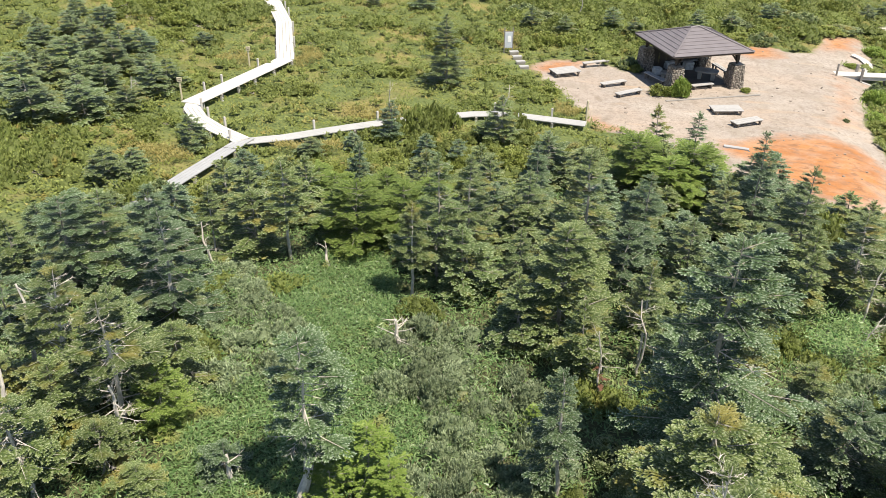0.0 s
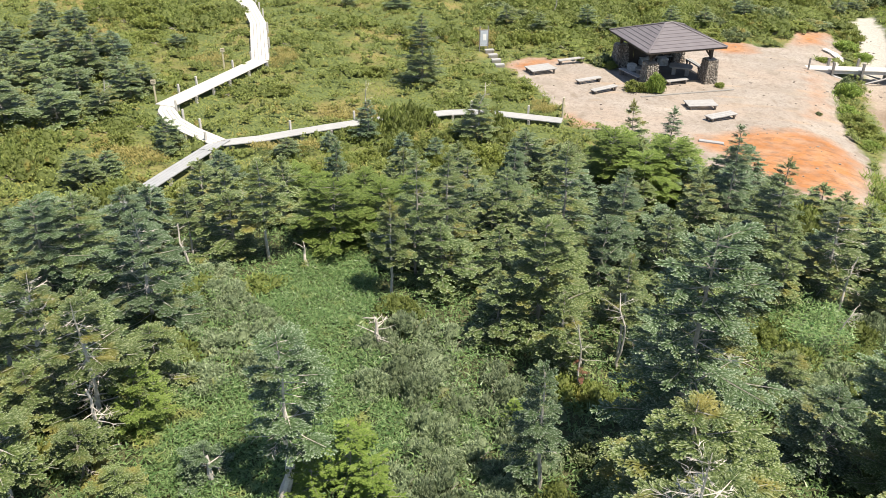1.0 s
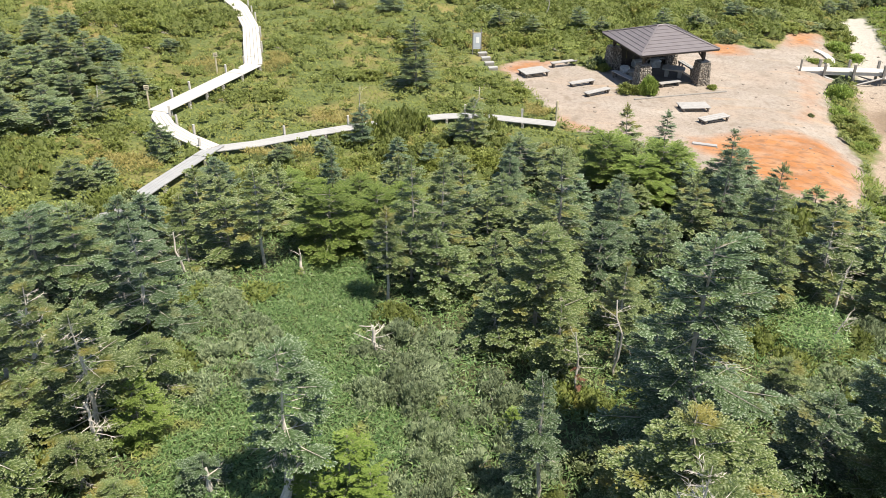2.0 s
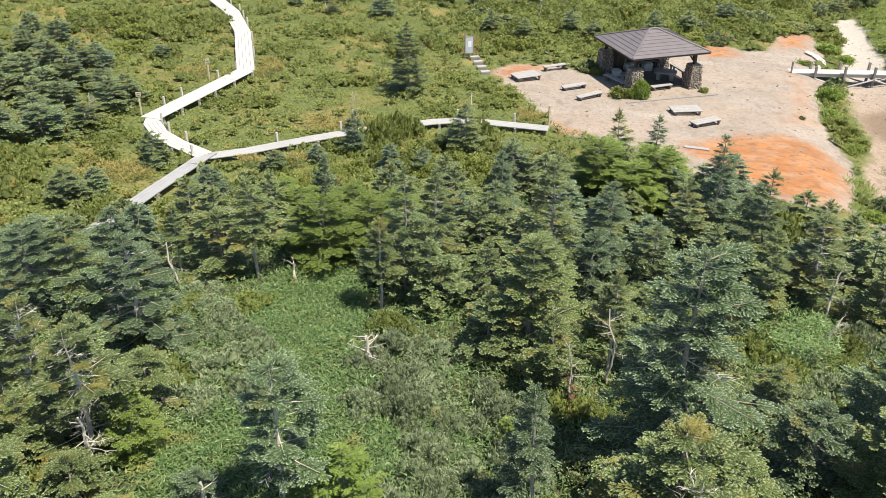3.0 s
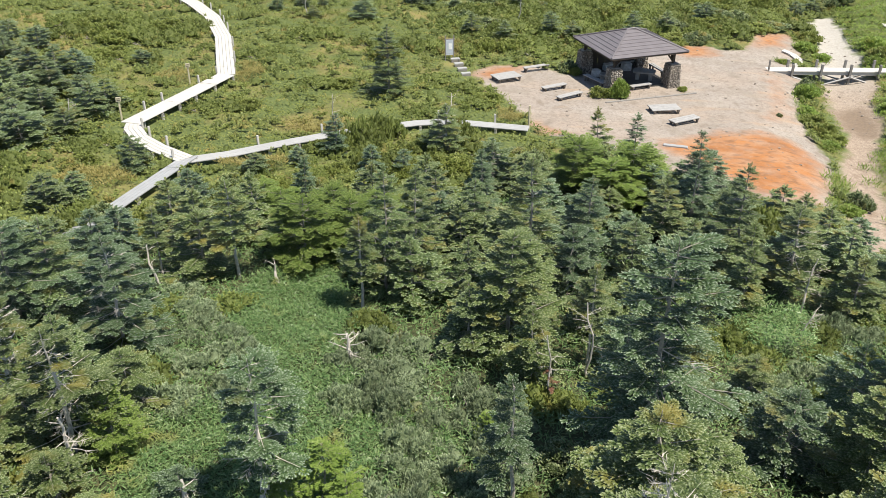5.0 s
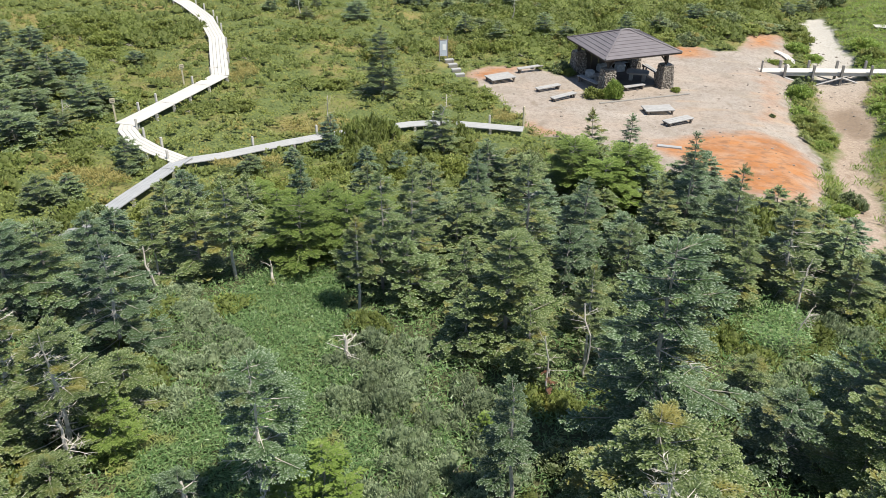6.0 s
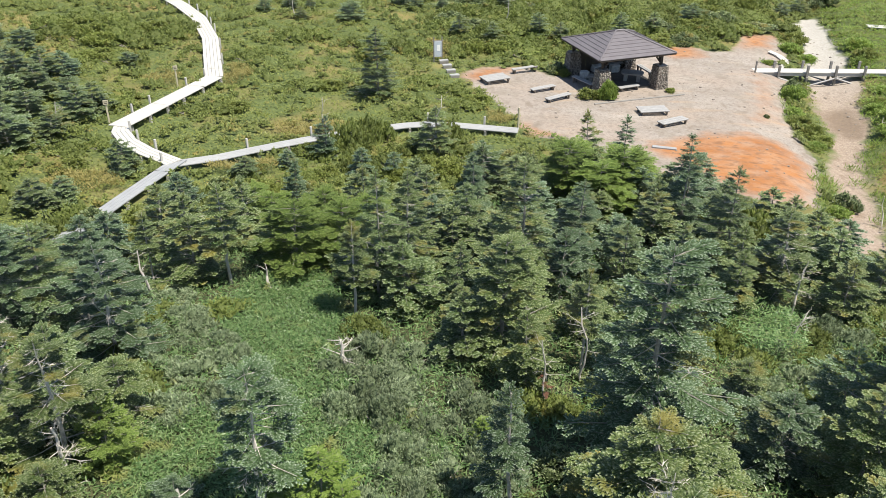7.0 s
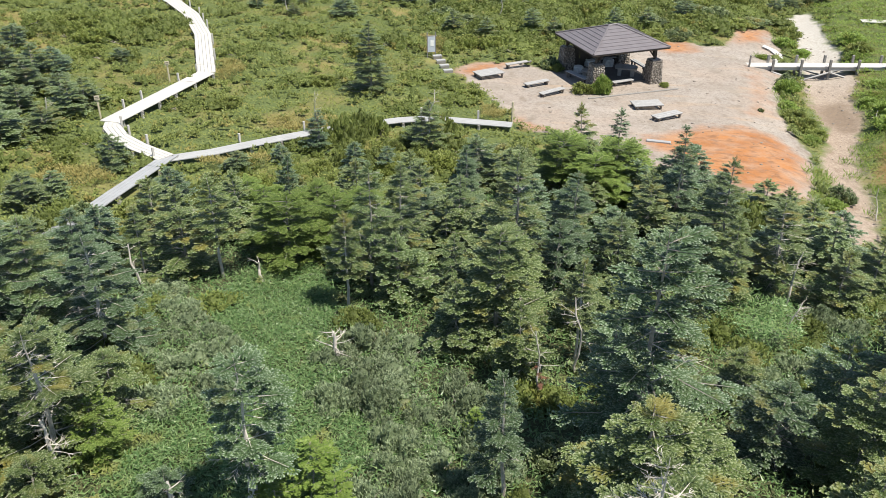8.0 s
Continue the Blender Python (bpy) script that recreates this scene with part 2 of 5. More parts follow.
def tube(points, radii, sides=7):
    """Vertices and faces of a tapered tube along the points."""
    pts = np.array(points, float)
    d = np.gradient(pts, axis=0)
    d /= np.linalg.norm(d, axis=1)[:, None] + 1e-9
    a = np.cross(d, (0.31, 0.17, 0.93) if abs(d[0][2]) < 0.8 else (0.9, 0.3, 0.1))
    a /= np.linalg.norm(a, axis=1)[:, None] + 1e-9
    b = np.cross(d, a)
    ang = np.arange(sides) * 2 * np.pi / sides
    ring = pts[:, None] + np.array(radii)[:, None, None] * (np.cos(ang)[None, :, None] * a[:, None] + np.sin(ang)[None, :, None] * b[:, None])
    v = ring.reshape(-1, 3)
    k = len(pts)
    f = [(i * sides + j, i * sides + (j + 1) % sides, (i + 1) * sides + (j + 1) % sides, (i + 1) * sides + j) for i in range(k - 1) for j in range(sides)]
    f.append(tuple((k - 1) * sides + j for j in range(sides)))
    return v, f


def merged(pieces):
    vs, fs, n = [], [], 0
    for v, f in pieces:
        vs.append(np.asarray(v))
        fs += [tuple(i + n for i in q) for q in f]
        n += len(v)
    return np.concatenate(vs), fs


def diamonds(p, d, up, length, width, bend=0.0, at=0.45):
    """One diamond leaf for each row: root p, way d, upper side up."""
    d = d / (np.linalg.norm(d, axis=1)[:, None] + 1e-9)
    s = np.cross(d, up)
    s /= np.linalg.norm(s, axis=1)[:, None] + 1e-9
    n = np.cross(s, d)
    L, W = np.asarray(length)[:, None], np.asarray(width)[:, None]
    mid = p + d * L * at + n * L * bend
    v = np.stack([p, mid + s * W, p + d * L, mid - s * W], 1).reshape(-1, 3)
    k = np.arange(len(p))[:, None] * 4
    return v, (k + np.arange(4)).tolist()


def wedges(p, d, up, length, width, blunt=True):
    """One three-cornered spray for each row, widest at its end (blunt) or at its root."""
    d = d / (np.linalg.norm(d, axis=1)[:, None] + 1e-9)
    s = np.cross(d, up)
    s /= np.linalg.norm(s, axis=1)[:, None] + 1e-9
    L, W = np.asarray(length)[:, None], np.asarray(width)[:, None]
    q = p + d * L
    v = np.stack([p, q + s * W, q - s * W] if blunt else [p - s * W, p + s * W, q], 1).reshape(-1, 3)
    return v, (np.arange(len(p))[:, None] * 3 + np.arange(3)).tolist()


DOME_K = 5
DOME_FACES = np.array([(0, 1 + i, 1 + (i + 1) % DOME_K, 0) for i in range(DOME_K)]
                      + [(1 + i, 1 + DOME_K + i, 1 + DOME_K + (i + 1) % DOME_K, 1 + (i + 1) % DOME_K) for i in range(DOME_K)])


def cushions(C, X, Y, Z, rng, m, leaf, lift=0.25, spread=0.35, thin=0.30, ragged=0.22, core=0.85, tuft=0):
    """Foliage cushions: closed lumpy pads (centre, two half axes, height), each bristling with m small sprays. Vertices, faces and how near to a shoot's tip each vertex is."""
    n, k = len(C), DOME_K
    ang = np.arange(k) * 2 * np.pi / k + rng.uniform(0, 6.28, (n, 1))
    r1, z1 = 0.58 * (1 + rng.normal(0, 0.16, (n, k))), 0.62 + rng.normal(0, 0.16, (n, k))
    r2, z2 = 1.0 + rng.normal(0, ragged, (n, k)), -0.05 + rng.normal(0, 0.18, (n, k))

    def ring(r, z, a):
        return C[:, None] + X[:, None] * (np.cos(a) * r)[..., None] + Y[:, None] * (np.sin(a) * r)[..., None] + Z[:, None] * z[..., None]

    v = np.concatenate([(C + Z)[:, None], ring(r1 * core, z1, ang), ring(r2 * core, z2 - 0.15, ang)], 1)
    # pads keep low values, so they take the painted inner shade
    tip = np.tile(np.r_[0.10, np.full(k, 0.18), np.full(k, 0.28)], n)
    per = v.shape[1]
    faces = [tuple(dict.fromkeys(q)) for q in (DOME_FACES[None] + (np.arange(n) * per)[:, None, None]).reshape(-1, 4).tolist()]
    v = v.reshape(-1, 3)
    # sprays over the pad
    a, r = rng.uniform(0, 6.28, (n, m)), rng.uniform(0.05, 1.0, (n, m)) ** 0.6
    z = np.where(r < 0.58, 1 - 0.38 * r / 0.58, 0.62 - 0.62 * (r - 0.58) / 0.42)
    P = ring(r * 0.92, z - 0.04, a).reshape(-1, 3)
    D = (X[:, None] * (np.cos(a) * r)[..., None] + Y[:, None] * (np.sin(a) * r)[..., None]).reshape(-1, 3)
    D = D / (np.linalg.norm(X, axis=1).repeat(m)[:, None] + 1e-9)
    D = D + rng.normal(0, spread, D.shape) * (1, 1, 0.5)
    D[:, 2] += lift
    if tuft:
        # shoots that stand up from the pad, each a brush of narrow blades
        shoot = D / (np.linalg.norm(D, axis=1)[:, None] + 1e-9) * 0.55 + np.array([0, 0, 0.85])
        L = (leaf * rng.uniform(0.7, 1.3, n * m)).repeat(tuft)
        D = shoot.repeat(tuft, 0) + rng.normal(0, 0.42, (n * m * tuft, 3)) * (1, 1, 0.6)
        P = P.repeat(tuft, 0) + rng.normal(0, 0.10, D.shape) * L[:, None]
        sv, sf = diamonds(P, D, rng.normal(0, 0.55, D.shape) + np.array([0, 0, 1.0]), L, L * thin, 0.0)
        faces += [tuple(i + len(v) for i in q) for q in sf]
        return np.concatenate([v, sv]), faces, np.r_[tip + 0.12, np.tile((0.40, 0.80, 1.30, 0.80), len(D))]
    L = leaf * rng.uniform(0.65, 1.35, n * m)
    U = np.c_[rng.normal(0, 0.35, (n * m, 2)), np.ones(n * m)]
    sv, sf = wedges(P, D, U, L * 0.92, L * thin * 1.12)
    faces += [tuple(i + len(v) for i in q) for q in sf]
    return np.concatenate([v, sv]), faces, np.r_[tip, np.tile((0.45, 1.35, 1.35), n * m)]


# ---- the lie of the land ----
def sig(v):
    return 1 / (1 + np.exp(-np.clip(v, -50, 50)))


def land(x, y):
    """Height of the ground: a wooded knoll near the camera, a flat beyond it, a gully on the right, a rise far behind."""
    x, y = np.asarray(x, float), np.asarray(y, float)
    z = 0.1 + 4.2 * sig((24 - y) / 8) - 0.03 * np.clip(x, 0, 40) - 0.045 * np.clip(x, -40, 0)
    z = z - (1.2 - 0.3 * sig((y - 50) / 3)) * np.exp(-(((x - 20 - (y - 31) * 0.32) / 3.2) ** 2)) * sig((y - 26) / 4)
    return z + 0.05 * np.sin(x * 0.9 + 1.3 * np.sin(y * 0.5)) * np.cos(y * 0.7) * sig((np.abs(x - 12) - 8) / 2)


def ground_z(x, y):
    return float(land(x, y))


def inside(poly, x, y):
    """Signed distance to a closed outline, positive inside."""
    x, y = np.asarray(x, float), np.asarray(y, float)
    odd, near = np.zeros(x.shape, bool), np.full(x.shape, 1e9)
    for (x0, y0), (x1, y1) in zip(poly, poly[1:] + poly[:1]):
        hit = (y0 > y) != (y1 > y)
        odd ^= hit & (x < (x1 - x0) * (y - y0) / (y1 - y0 + 1e-9) + x0)
        u = np.clip(((x - x0) * (x1 - x0) + (y - y0) * (y1 - y0)) / ((x1 - x0) ** 2 + (y1 - y0) ** 2 + 1e-9), 0, 1)
        near = np.minimum(near, np.hypot(x - x0 - u * (x1 - x0), y - y0 - u * (y1 - y0)))
    return np.where(odd, near, -near)


PLAZA = [(2.9, 53.7), (4.4, 55.2), (7.6, 55.3), (8.9, 53.4), (9.9, 53.2), (11.0, 55.6), (13.6, 57.6), (17.6, 59.6), (18.6, 61.0), (20.9, 60.9), (21.4, 59.6), (23.1, 60.3), (25.3, 64.4), (28.6, 66.6), (28.6, 63.0), (26.0, 56.6), (23.8, 51.7),
         (22.0, 46.8), (21.5, 43.4), (21.6, 41.6), (20.7, 38.8), (18.1, 33.8), (15.6, 32.6), (13.0, 35.5), (10.5, 38.5), (8.4, 41.3), (6.5, 42.1), (5.8, 43.4), (5.4, 45.7), (4.6, 48.7), (3.4, 51.4)]
CLAYS = [[(2.7, 53.7), (4.4, 55.4), (7.5, 55.5), (6.5, 54.2), (4.8, 52.6), (3.3, 51.6)],
         [(11.6, 41.0), (13.6, 42.4), (15.7, 43.4), (18.7, 43.8), (20.3, 42.5), (21.0, 40.4), (20.2, 38.2), (17.7, 33.4), (14.5, 34.0), (13.0, 38.0)],
         [(25.3, 64.8), (29.0, 67.6), (28.7, 65.6), (27.2, 62.6), (23.2, 60.4)],
         [(17.4, 61.6), (20.9, 61.2), (20.9, 58.2), (18.2, 57.8), (17.0, 58.8)],
         [(5.9, 42.0), (5.3, 45.5), (6.4, 44.0), (8.0, 42.2)],
         [(27.4, 43.6), (25.7, 42.6), (23.9, 38.6), (23.0, 36.6), (25.0, 36.8), (27.2, 40.4)],
         [(16.9, 31.5), (17.9, 33.0), (18.6, 31.6), (17.6, 30.2)],
         [(9.0, 54.9), (9.6, 56.2), (10.8, 56.3), (10.4, 54.9)]]
STAINED = [(22.6, 56.5), (25.0, 55.0), (23.8, 51.5), (22.2, 47.5), (20.8, 45.0), (17.0, 45.0), (20.3, 48.5)]
STREAM = [(33.8, 73.6), (35.2, 73.4), (34.9, 71.6), (34.1, 68.8), (32.9, 65.1), (32.0, 60.2), (30.9, 58.0), (30.3, 53.8), (28.2, 50.8), (27.6, 47.6), (26.8, 45.9), (25.4, 43.8), (23.8, 40.2), (22.5, 36.5), (20.8, 32.8), (19.0, 28.6), (16.8, 28.5), (17.4, 30.5), (18.2, 32.4), (20.3, 35.6), (21.5, 40.3), (23.5, 43.6), (24.6, 46.4), (25.3, 50.2), (26.6, 53.9), (28.2, 59.3), (29.6, 62.4), (30.4, 65.0), (31.6, 68.0), (33.0, 72.2)]
WET = [(25.6, 50.6), (27.4, 50.6), (27.3, 47.2), (26.2, 45.2), (24.9, 45.6), (25.0, 48.2)]
FOREST = [(-14.5, 10.0), (-15.5, 24.0), (-12.0, 27.5), (-6.0, 28.5), (-1.0, 31.0), (5.0, 36.0), (9.0, 36.5), (12.0, 34.5), (15.0, 31.0), (17.0, 25.5), (16.0, 6.0), (2.0, 5.5), (-12.0, 6.0)]


def steps_to(lo, hi, step, far, grow=1.5):
    fine = list(np.arange(lo, hi + 1e-6, step))
    out, d, v = [], step, hi
    while v < far:
        d *= grow
        v += d
        out.append(v)
    low, d, v = [], step, lo
    while v > -far:
        d *= grow
        v -= d
        low.append(v)
    return np.array(low[::-1] + fine + out)


def build_ground():
    xs, ys = steps_to(-40, 44, 0.5, 1800), steps_to(2, 80, 0.5, 1800)
    gx, gy = np.meshgrid(xs, ys)
    gz = land(gx, gy)
    v = np.stack([gx, gy, gz], -1).reshape(-1, 3)
    nx, ny = len(xs), len(ys)
    i = (np.arange(ny - 1)[:, None] * nx + np.arange(nx - 1)).ravel()
    ob = part("ground", (v, np.stack([i, i + 1, i + nx + 1, i + nx], 1)), GROUND)
    ob.data.polygons.foreach_set("use_smooth", [True] * len(ob.data.polygons))
    px, py = v[:, 0], v[:, 1]
    fields = {"bare": np.clip(0.5 + inside(PLAZA, px, py) * 0.5, 0, 1), "wash": np.clip(0.5 + inside(STREAM, px, py) * 0.4, 0, 1), "wood": np.clip(0.5 + inside(FOREST, px, py) * 0.5, 0, 1),
              "wet": np.clip(0.5 + inside(WET, px, py) * 0.35, 0, 1), "grey": sig((py - 56.0) / 2.0),
              "clay": np.max([np.clip(0.5 + inside(c, px, py) * 0.45, 0, 1) for c in CLAYS] + [np.clip(0.5 + inside(STAINED, px, py) * 0.25, 0, 1) * 0.72], 0)}
    for name, value in fields.items():
        ob.data.attributes.new(name, "FLOAT", "POINT").data.foreach_set("value", value.astype(np.float32))
    return tagged(ob, "uneven mountain ground, turf with bare trodden soil", "ground", kind="structure")


build_ground()


# ---- the shelter ----
SH_AT, SH_TURN, SH_W, SH_D, EAVE = (12.84, 52.79), 17.0, 5.35, 5.25, 2.10


def stone_pillar(parent, x, y, base, height, seed):
    """A battered pier of field stones in mortar: a core with separate stones on its faces."""
    rng = np.random.default_rng(seed)
    bm = bmesh.new()
    made = bmesh.ops.create_cube(bm, size=1.0)["verts"]
    for v in made:
        w = 0.90 if v.co.z < 0 else 0.70
        v.co = Vector((v.co.x * w, v.co.y * w, height * (v.co.z + 0.5)))
    pier = part("pillar", bm, MORTAR, parent, "battered pillar of grey field stones")
    pier.location = (x, y, base)
    shapes = []
    for k in range(6):
        bm = bmesh.new()
        bmesh.ops.create_icosphere(bm, subdivisions=1, radius=0.5)
        for v in bm.verts:
            v.co *= 0.85 + 0.3 * rng.random()
            v.co.z *= 0.9
        me = bpy.data.meshes.new("stone")
        bm.to_mesh(me)
        bm.free()
        me.materials.append(STONE)
        shapes.append(me)
    rows = int(height / 0.115)
    for r in range(rows):
        z = (r + 0.5) * height / rows
        w = 0.90 + (0.70 - 0.90) * z / height
        for side in range(4):
            n = int(rng.integers(4, 7))
            for c in range(n):
                u = ((c + 0.5 + rng.uniform(-0.25, 0.25) + 0.25 * (r % 2)) / n - 0.5) * w * 0.97
                q = Matrix.Rotation(side * math.pi / 2, 4, "Z") @ Matrix.Translation((w / 2 - 0.01, u, z + rng.uniform(-0.03, 0.03)))
                s = new("stone", shapes[int(rng.integers(6))])
                s.parent = pier
                s.matrix_basis = q @ Matrix.LocRotScale(None, Euler((rng.uniform(0, 6), 0, 0)), (rng.uniform(0.06, 0.13), w / n * rng.uniform(0.95, 1.3), height / rows * rng.uniform(1.0, 1.4)))
    bm = boxes(((0.60, 0.60, 0.06), pose(0, 0, height + 0.02)), bevel=0.02)
    part("cap_stone", bm, STONE, pier)
    return pier


def build_shelter():
    gz = ground_z(*SH_AT)
    sh = thing("shelter", "open rest shelter with hipped brown-grey metal roof on stone pillars", "shelter", (*SH_AT, 0), SH_TURN)
    hw, hd = SH_W / 2, SH_D / 2
    ridge, top = 0.25, EAVE + 0.95
    # four roof slopes with raised seams
    corners = [Vector((-hw, -hd, EAVE)), Vector((hw, -hd, EAVE)), Vector((hw, hd, EAVE)), Vector((-hw, hd, EAVE))]
    ra, rb = Vector((-ridge, 0, top)), Vector((ridge, 0, top))
    slopes = [(corners[0], corners[1], rb, ra), (corners[1], corners[2], rb, rb), (corners[2], corners[3], ra, rb), (corners[3], corners[0], ra, ra)]
    for a, b, c, d in slopes:
        bm = bmesh.new()
        up = (b - a).cross(d - a).normalized()
        ring = [a, b, c] if (c - d).length < 1e-6 else [a, b, c, d]
        lo = [bm.verts.new(p) for p in ring]
        hi = [bm.verts.new(p + up * 0.05) for p in ring]
        bm.faces.new(lo[::-1])
        bm.faces.new(hi)
        for i in range(len(ring)):
            j = (i + 1) % len(ring)
            bm.faces.new((lo[i], lo[j], hi[j], hi[i]))
        slope = part("roof_slope", bm, ROOF, sh)
        # stepped courses running along the eave
        rows = 8
        for r in range(rows + 1):
            k = r / rows * 0.97
            p, q = a.lerp(d, k) + up * 0.058, b.lerp(c, k) + up * 0.058
            if (q - p).length < 0.3:
                continue
            along = (q - p).normalized()
            m = Matrix.Translation((p + q) / 2) @ Matrix((along, up.cross(along), up)).transposed().to_4x4()
            part("roof_seam", boxes((((q - p).length, 0.05, 0.035), m), bevel=0.006), ROOF, slope)
    for p, q in ((corners[0], ra), (corners[1], rb), (corners[2], rb), (corners[3], ra), (ra, rb)):
        v, f = tube([p + Vector((0, 0, 0.07)), q + Vector((0, 0, 0.08))], [0.055, 0.055], 6)
        part("ridge_cap", (v, f), ROOF, sh)
    for i in range(4):
        p, q = corners[i], corners[(i + 1) % 4]
        along = (q - p).normalized()
        m = Matrix.Translation((p + q) / 2 - Vector((0, 0, 0.03))) @ Matrix((along, Vector((0, 0, 1)).cross(along), Vector((0, 0, 1)))).transposed().to_4x4()
        part("fascia", boxes((((q - p).length - 0.04, 0.04, 0.07), m)), WOOD_DARK, sh)
    px, py = hw - 0.62, hd - 0.62
    spots = [(-px, -py), (px, -py), (px, py), (-px, py)]
    for i, (x, y) in enumerate(spots):
        wx, wy = (Matrix.Rotation(radians(SH_TURN), 2) @ Vector((x, y))) + Vector(SH_AT)
        base = ground_z(wx, wy) - 0.05
        high = 1.52
        pier = stone_pillar(sh, x, y, base, high, 31 + i)
        head = EAVE + 0.12
        for dx, dy in ((-0.11, -0.11), (0.11, 0.11)):
            part("post", boxes(((0.11, 0.11, head - base - high - 0.07), pose(x + dx, y + dy, (head + base + high + 0.07) / 2))), WOOD_DARK, sh)
        for ax in (0, 1):
            sx = -1 if (x, y)[ax] > 0 else 1
            p0 = Vector((x, y, base + high + 0.10))
            p1 = Vector((x, y, EAVE))
            p1[ax] += sx * 0.62
            v, f = tube([p0, p1], [0.06, 0.06], 4)
            part("brace", (v, f), WOOD_DARK, sh)
    for (x0, y0), (x1, y1) in zip(spots, spots[1:] + spots[:1]):
        ln = math.hypot(x1 - x0, y1 - y0) + 0.5
        part("beam", boxes(((ln, 0.12, 0.16), pose((x0 + x1) / 2, (y0 + y1) / 2, EAVE + 0.04 + (0.0 if x0 != x1 else 0.005), 0, 0, math.degrees(math.atan2(y1 - y0, x1 - x0))))), WOOD_DARK, sh)
    # dark boarding closes the back
    for i in range(12):
        w = (2 * px - 0.80) / 12
        wall_x = -px + 0.40 + (i + 0.5) * w
        part("wall_board", boxes(((w - 0.008, 0.035, EAVE + 0.05 - gz), pose(wall_x, py + 0.02 * (i % 2), (EAVE + 0.05 + gz) / 2)), bevel=0.004), WOOD_DARK, sh)
    part("floor_slab", boxes(((SH_W - 1.5, SH_D - 1.5, 0.30), pose(0, 0, gz - 0.06)), bevel=0.02), DIRT, sh)
    return gz


SHELTER_Z = build_shelter()


# ---- benches and tables ----
def slab_bench(name, label, category, x, y, turn, length, width, high, boards, material, group, base=None, thick=0.06):
    """A low seat or table: long boards on two trestles."""
    z = ground_z(x, y) if base is None else base
    ob = thing(name, label, category, (x, y, z), turn, group)
    step = width / boards
    for i in range(boards):
        part("board", boxes(((length * (1 - 0.012 * (i % 2)), step - 0.030, thick), pose(0, (i - (boards - 1) / 2) * step, high - thick / 2)), bevel=0.012), material, ob)
    for sx in (-1, 1):
        ex = sx * (length / 2 - 0.16)
        part("bearer", boxes(((0.12, width * 0.96, 0.10), pose(ex, 0, high - thick - 0.05))), WOOD_OLD, ob)
        for sy in (-1, 1):
            part("leg", boxes(((0.10, 0.10, high - thick - 0.09 + 0.12), pose(ex, sy * (width / 2 - 0.10), (high - thick - 0.09 - 0.12) / 2))), WOOD_OLD, ob)
    return ob


slab_bench("low_table", "low wide weathered plank table on the red soil", "table", 4.95, 52.0, 24, 1.75, 1.15, 0.34, 5, WOOD_MID, "tables on the square")
slab_bench("low_table", "low wide weathered plank table on pale gravel", "table", 13.75, 46.45, 6, 1.75, 1.0, 0.30, 5, WOOD_MID, "tables on the square")
slab_bench("bench", "grey weathered plank bench beside the bushes", "bench", 7.1, 54.1, 24, 1.9, 0.36, 0.36, 2, WOOD_MID, "benches on the square")
slab_bench("bench", "grey weathered plank bench on pale gravel", "bench", 7.8, 50.3, 27, 1.75, 0.42, 0.28, 2, WOOD_MID, "benches on the square")
slab_bench("bench", "grey weathered plank bench on pale gravel", "bench", 8.5, 48.6, 33, 1.85, 0.42, 0.28, 2, WOOD_MID, "benches on the square")
slab_bench("bench", "long weathered three-plank bench beside the red soil", "bench", 14.4, 44.5, 26, 1.85, 0.62, 0.30, 3, WOOD_MID, "benches on the square")
slab_bench("bench", "pale plank bench in front of the shelter", "bench", 13.3, 50.75, 22, 1.5, 0.40, 0.30, 2, WOOD_MID, "benches on the square")
for x, y, turn, ln in ((10.55, 51.45, -62, 2.0), (13.35, 55.0, 18, 1.9), (15.05, 53.6, 105, 1.9)):
    slab_bench("bench", "grey weathered bench under the shelter roof", "bench", x, y, turn, ln, 0.42, 0.42, 2, WOOD_MID, "benches in the shelter", SHELTER_Z + 0.09)


def slab_table(x, y, turn, length, width, high, label):
    """A thick rounded slab on two squat blocks."""
    ob = thing("slab_table", label, "table", (x, y, SHELTER_Z + 0.09), turn, "tables in the shelter")
    bm = bmesh.new()
    ring = [(math.cos(k / 20 * 2 * math.pi), math.sin(k / 20 * 2 * math.pi)) for k in range(20)]
    ring = [(math.copysign(abs(c) ** 0.45, c) * length / 2, math.copysign(abs(v) ** 0.45, v) * width / 2 * (1 - 0.12 * c)) for c, v in ring]
    lower, upper, inner = ([bm.verts.new((u * k, v * k, h)) for u, v in ring] for k, h in ((0.97, high - 0.10), (1.0, high - 0.025), (0.965, high)))
    bm.faces.new(lower[::-1])
    bm.faces.new(inner)
    for lo, hi in ((lower, upper), (upper, inner)):
        for i in range(20):
            bm.faces.new((lo[i], lo[(i + 1) % 20], hi[(i + 1) % 20], hi[i]))
    part("tabletop", bm, CONCRETE, ob)
    for sx in (-1, 1):
        part("leg", boxes(((0.24, width * 0.6, high - 0.09), pose(sx * length * 0.28, 0, (high - 0.09) / 2)), bevel=0.02), CONCRETE, ob)


slab_table(13.9, 52.45, -18, 1.45, 0.95, 0.58, "thick rounded grey slab table under the shelter")
slab_table(11.45, 52.15, -30, 1.0, 0.60, 0.45, "small grey slab table under the shelter")


